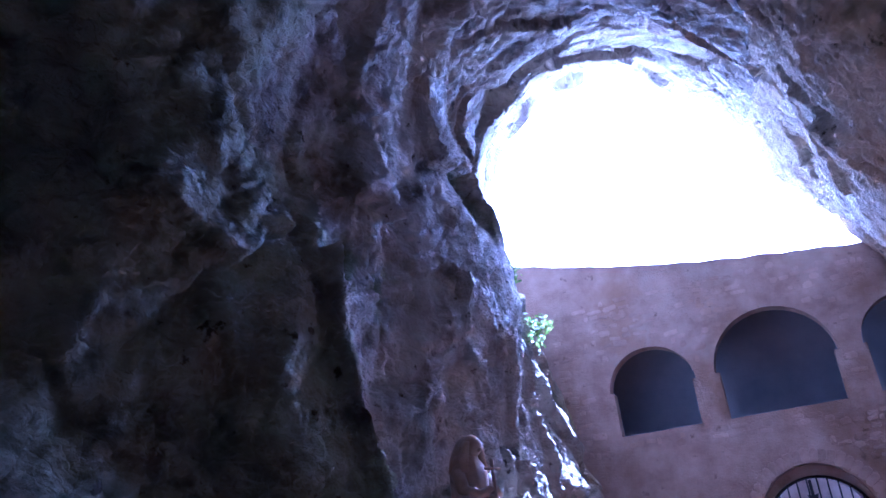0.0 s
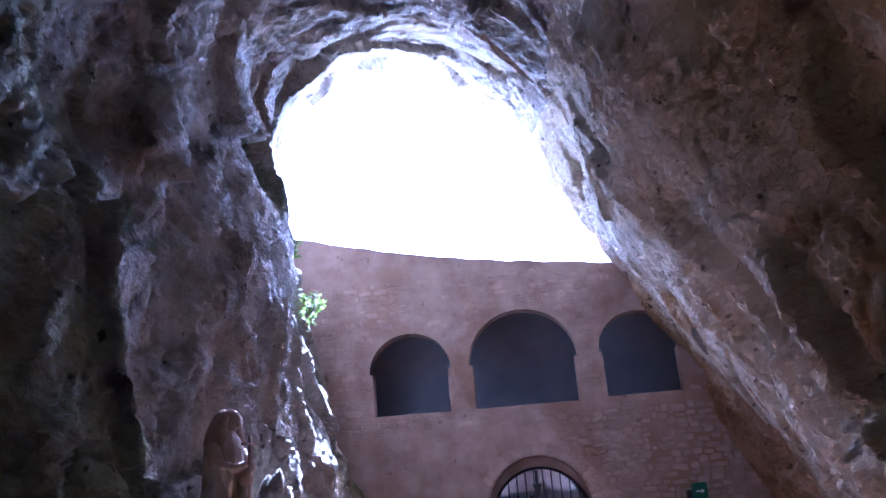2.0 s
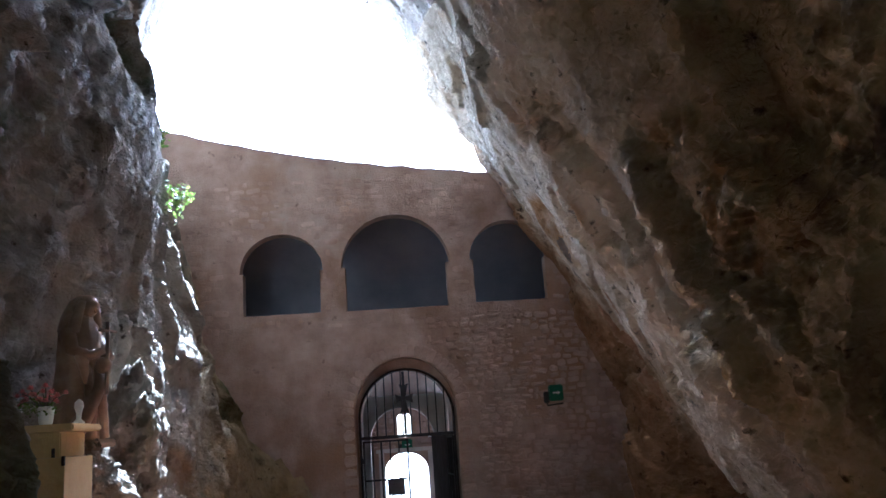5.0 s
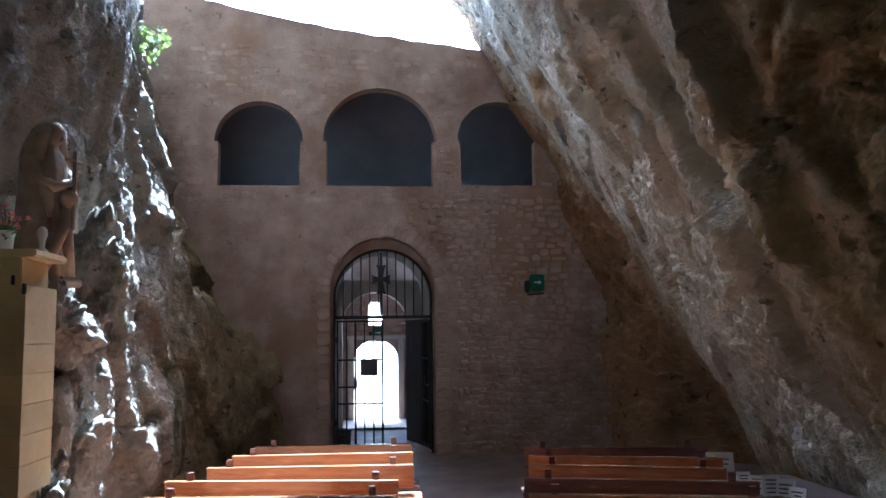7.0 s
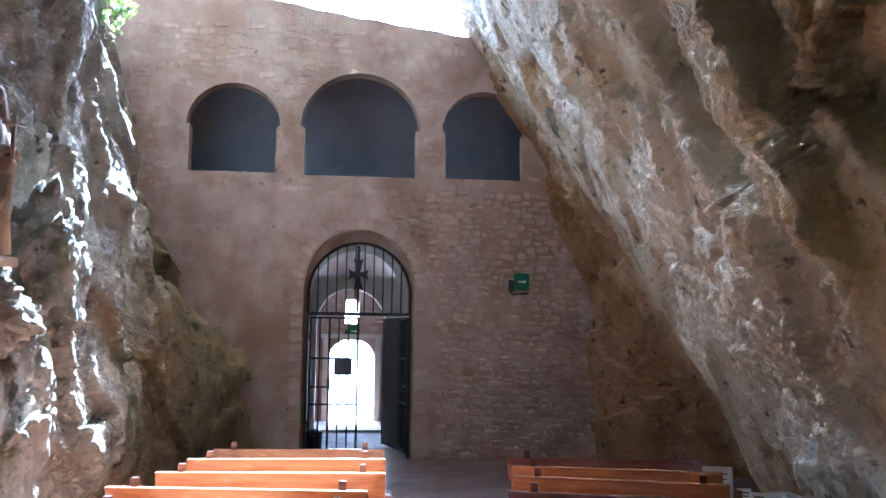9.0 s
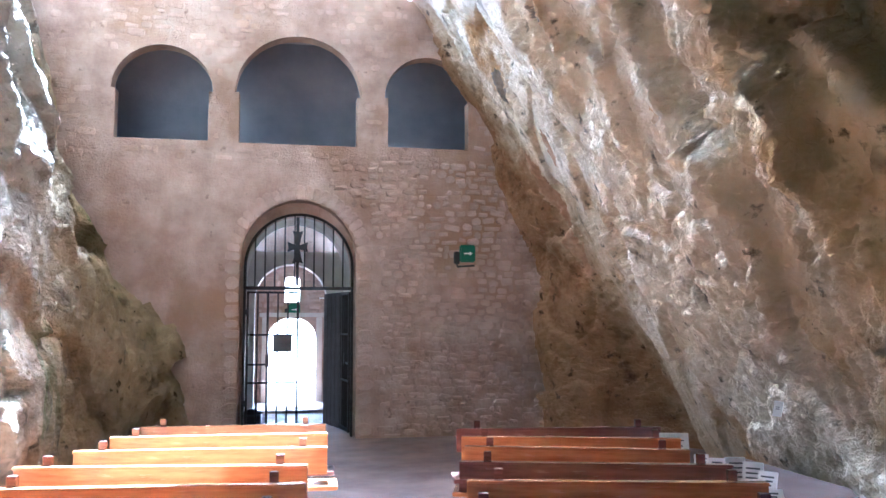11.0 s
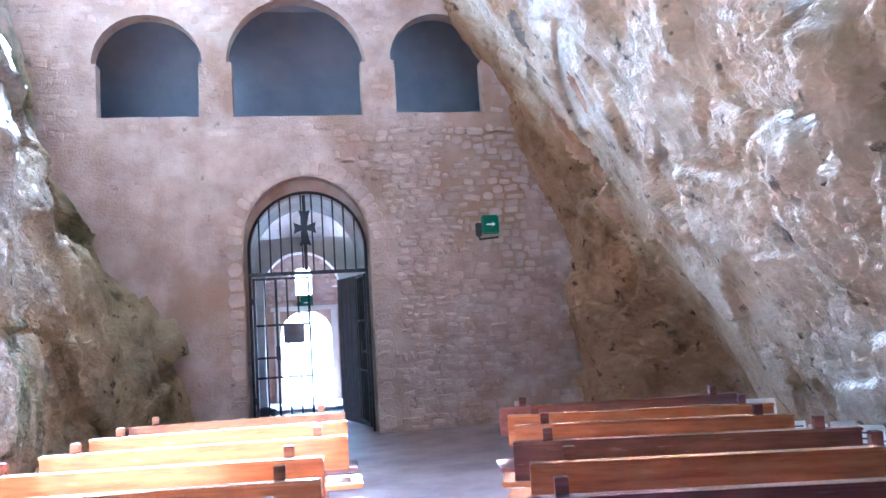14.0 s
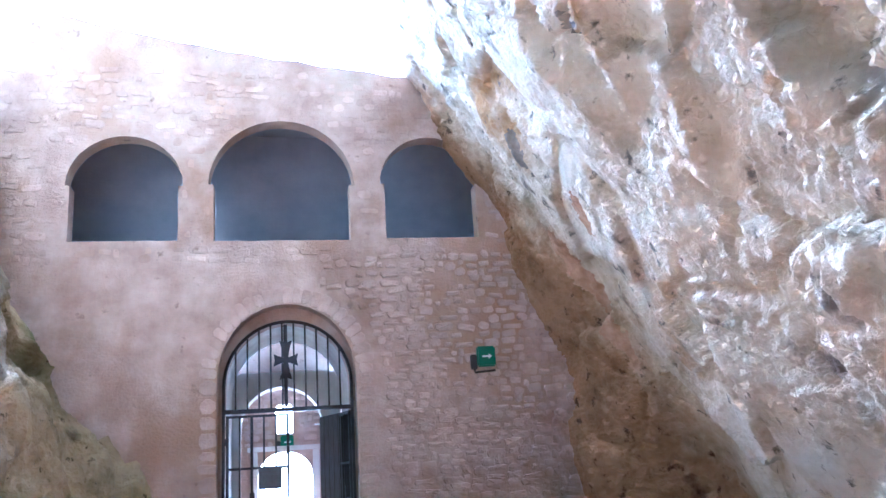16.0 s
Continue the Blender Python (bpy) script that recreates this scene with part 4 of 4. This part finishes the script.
rim_plant(pose(-2.95, -4.0, 5.55), "bright sunlit green plant growing from rock", 0.32, 16, 1)
rim_plant(pose(-3.2, -4.1, 6.45), "small green tuft growing from the rock rim", 0.28, 12, 2)
rim_plant(pose(-3.35, -4.2, 6.95), "small green tuft high on the rock rim", 0.24, 10, 4)

# ---- floodlight on the roof ----
flood = thing("floodlight", pose(0.22, -7.95, 7.45, 0, 14, 8), "small white floodlight fixed to the cave roof", "floodlight")
part("housing", box(-0.15, 0.15, -0.07, 0.03, 0.0, 0.07, 0.02), M_WHITEP, flood)
part("bracket", box(-0.02, 0.02, 0.0, 0.03, 0.06, 0.30, 0.004), M_IRON, flood)

# ---- votive ledge, plaques and cards along the right foot ----
ledge = tagged(mesh_ob("stone_ledge", box(2.98, 4.1, -8.35, -5.7, 0.0, 0.50, 0.06), M_FLOOR), "low earth-brown stone ledge along the cave foot", "ledge")


def plaque(m, w, h, material, label, lines):
    p = thing("votive_plaque", m, label, "plaque", "votive plaques on the ledge")
    part("slab", box(-w / 2, w / 2, -0.01, 0.01, 0.0, h, 0.003), material, p)
    for i in range(lines):
        z = h * (0.78 - 0.16 * i)
        part("inscription", box(-w * 0.34, w * (0.34 - 0.05 * (i % 3)), -0.0125, -0.0105, z - 0.006, z + 0.006), M_INK, p, "illegible dark line")


for x, y, w, h, tilt, turn, mt in ((3.22, -6.12, 0.26, 0.30, -14, 4, 0), (3.28, -6.50, 0.12, 0.17, -12, 10, 1), (3.30, -6.70, 0.12, 0.17, -16, -8, 1), (3.32, -6.98, 0.16, 0.22, -18, 12, 0),
                                   (3.30, -7.22, 0.15, 0.22, -14, -18, 1), (3.28, -7.42, 0.14, 0.19, -22, -30, 1), (3.12, -7.58, 0.18, 0.17, -26, 16, 1), (3.06, -7.82, 0.22, 0.16, -40, 4, 1)):
    plaque(pose(x - 0.06, y, 0.50, tilt, 0, turn - 22), w, h, M_WHITEP if mt else M_MARBLE, "small white inscribed card leaning on the ledge" if mt else "grey marble votive plaque leaning on the ledge", 4)
book = thing("open_leaflet", pose(3.08, -8.12, 0.50, 0, 0, 20), "white open leaflet lying on the ledge", "leaflet")
part("page", box(-0.16, 0.0, -0.11, 0.11, 0.0, 0.012, 0.003), M_WHITEP, book)
part("page", box(0.003, 0.16, -0.11, 0.11, 0.0, 0.012, 0.003), M_WHITEP, book)
notice = thing("paper_notice", pose(2.90, -8.08, 1.10, -14, 5, -55), "white paper notice fixed to the rock", "notice")
part("sheet", box(-0.030, 0.030, -0.006, 0.0, 0.06, 0.160, 0.001), M_WHITEP, notice)
for z in (0.105, 0.118):
    part("text_line", box(-0.012, 0.012, -0.0085, -0.0065, z, z + 0.005), M_INK, notice, "faint grey line")


# ---- stones of the masonry wall, in rough courses ----
def in_loop(x, z, loop):
    inside, j = False, len(loop) - 1
    for i in range(len(loop)):
        (xi, zi), (xj, zj) = loop[i], loop[j]
        if (zi > z) != (zj > z) and x < (xj - xi) * (z - zi) / (zj - zi) + xi:
            inside = not inside
        j = i
    return inside


def rough_block(w, h, proud, rng, bm=None, at=Matrix.Identity(4)):
    own = bmesh.new()
    k = min(w, h) * 0.33
    ring0, ring1 = [], []
    corners = [(-w / 2, -h / 2), (w / 2, -h / 2), (w / 2, h / 2), (-w / 2, h / 2)]
    out = []
    for i, (x, z) in enumerate(corners):
        sx, sz = math.copysign(1, x), math.copysign(1, z)
        pair = [(x - sx * k * rng.uniform(0.4, 1.3), z - sz * rng.uniform(0, 0.012)), (x - sx * rng.uniform(0, 0.012), z - sz * k * rng.uniform(0.4, 1.3))]
        out += pair if i % 2 == 0 else pair[::-1]
    out = sorted(out, key=lambda p: math.atan2(p[1] / h, p[0] / w))
    for x, z in out:
        ring0.append(own.verts.new((x, 0.02, z)))
        ring1.append(own.verts.new((x * 0.90, -proud * rng.uniform(0.6, 1.1), z * 0.86)))
    top_v = own.verts.new((0, -proud * 1.15, 0))
    n = len(out)
    for i in range(n):
        own.faces.new((ring0[i], ring0[(i + 1) % n], ring1[(i + 1) % n], ring1[i]))
        own.faces.new((ring1[i], ring1[(i + 1) % n], top_v))
    own.transform(at)
    return add(bm, own)


def masonry():
    rng = random.Random(21)
    wall = bpy.data.objects["wall_north"]
    loops = [arch(-1.16, 1.15, -0.2, 2.74, 3.98)] + [arch(a - 0.03, b + 0.03, z - 0.05, s, t + 0.05, 0.08) for a, b, z, s, t in
                                                    ((-2.81, -1.43, 4.59, 5.36, 6.07), (-0.97, 0.87, 4.58, 5.38, 6.33), (1.37, 2.69, 4.60, 5.40, 6.11))]
    kinds = []
    for w in (0.09, 0.13, 0.17, 0.22, 0.28):
        for h in (0.08, 0.105, 0.135):
            for _ in range(3):
                bm = rough_block(w, h, rng.uniform(0.016, 0.038), rng)
                me = bpy.data.meshes.new("stone")
                bm.to_mesh(me)
                bm.free()
                me.materials.append(M_STONE)
                kinds.append((w, h, me))
    single, verts, faces = [], [], []
    z = 0.02
    while z < 7.0:
        x = -3.9 + rng.uniform(0, 0.2)
        while x < 4.1:
            w, h = rng.choice((0.09, 0.13, 0.17, 0.17, 0.22, 0.28)), rng.choice((0.08, 0.105, 0.135))
            cx, cz = x + w / 2, z + 0.05 + rng.uniform(-0.03, 0.03) + 0.04 * noise.noise((x * 1.3, z, 0))
            x += w + rng.uniform(0.002, 0.028)
            if any(in_loop(cx + dx, cz + dz, lp) for lp in loops for dx in (-w / 2, w / 2) for dz in (-h / 2, h / 2)):
                continue
            if cz > 7.2 - 0.13 * cx - 0.12:
                continue
            bare = 0.78 + 0.45 * noise.fractal(Vector((cx * 0.7, cz * 0.7, 5.0)), 1.0, 2.0, 3) + (0.20 if cx > 0.9 and cz < 4.4 else -0.12 if cz > 4.3 else -0.9)
            if rng.random() > bare:
                continue
            me = rng.choice([q[2] for q in kinds if q[0] == w and q[1] == h])
            m = Matrix.Translation((cx, -0.0, cz)) @ Matrix.Rotation(radians(rng.uniform(-9, 9)), 4, "Y")
            if 1.1 < cx < 3.2 and 1.6 < cz < 4.4 and len(single) < 262:
                single.append((me, m))
            else:
                o = len(verts)
                flat = Matrix.Scale(0.3, 4, (0, 1, 0)) if cz > 4.3 else Matrix.Identity(4)
                verts += [m @ flat @ v.co for v in me.vertices]
                faces += [[o + i for i in p.vertices] for p in me.polygons]
        z += 0.112
    rest = bpy.data.meshes.new("stones")
    rest.from_pydata(verts, [], faces)
    rest.materials.append(M_STONE)
    ob = new("stones", rest)
    ob.parent = wall
    ob["kind"] = "stuff"
    for me, m in single:
        share("stone", me, wall, m)
    # rubble over the outer doorway
    porch, z = bpy.data.objects["wall_entrance"], 2.08
    while z < 3.1:
        x = -1.0
        while x < 0.9:
            w, h, me = rng.choice(kinds)
            cx, x = x + w / 2, x + w + 0.02
            if not (-0.36 < cx < 0.26 and 2.1 < z < 2.95) and not (-0.2 < cx < 0.2 and z < 2.3):
                share("stone", me, porch, Matrix.Translation((cx, 6.4, z + rng.uniform(-0.02, 0.02))) @ Matrix.Rotation(radians(rng.uniform(-9, 9)), 4, "Y"))
        z += 0.125
    # voussoirs round the gate
    for i in range(25):
        a = math.pi * (i + 0.5) / 25
        c, s = math.cos(a), math.sin(a)
        bm = rough_block(0.145, rng.uniform(0.20, 0.28), 0.016, rng)
        v = part("voussoir", bm, M_STONE, wall)
        v.matrix_basis = Matrix.Translation((-0.005 - 1.02 * c, 0.0, 2.74 + 1.08 * s)) @ Matrix.Rotation(math.atan2(-1.02 * c, 1.08 * s), 4, "Y")
    for k, sx in enumerate((-1.02, 1.01)):
        z = 0.03
        while z < 2.6:
            h = rng.choice((0.14, 0.18, 0.22))
            bm = rough_block(rng.uniform(0.2, 0.27), h, 0.016, rng)
            v = part("quoin", bm, M_STONE, wall)
            v.matrix_basis = Matrix.Translation((sx, 0.0, z + h / 2))
            z += h + 0.014


masonry()
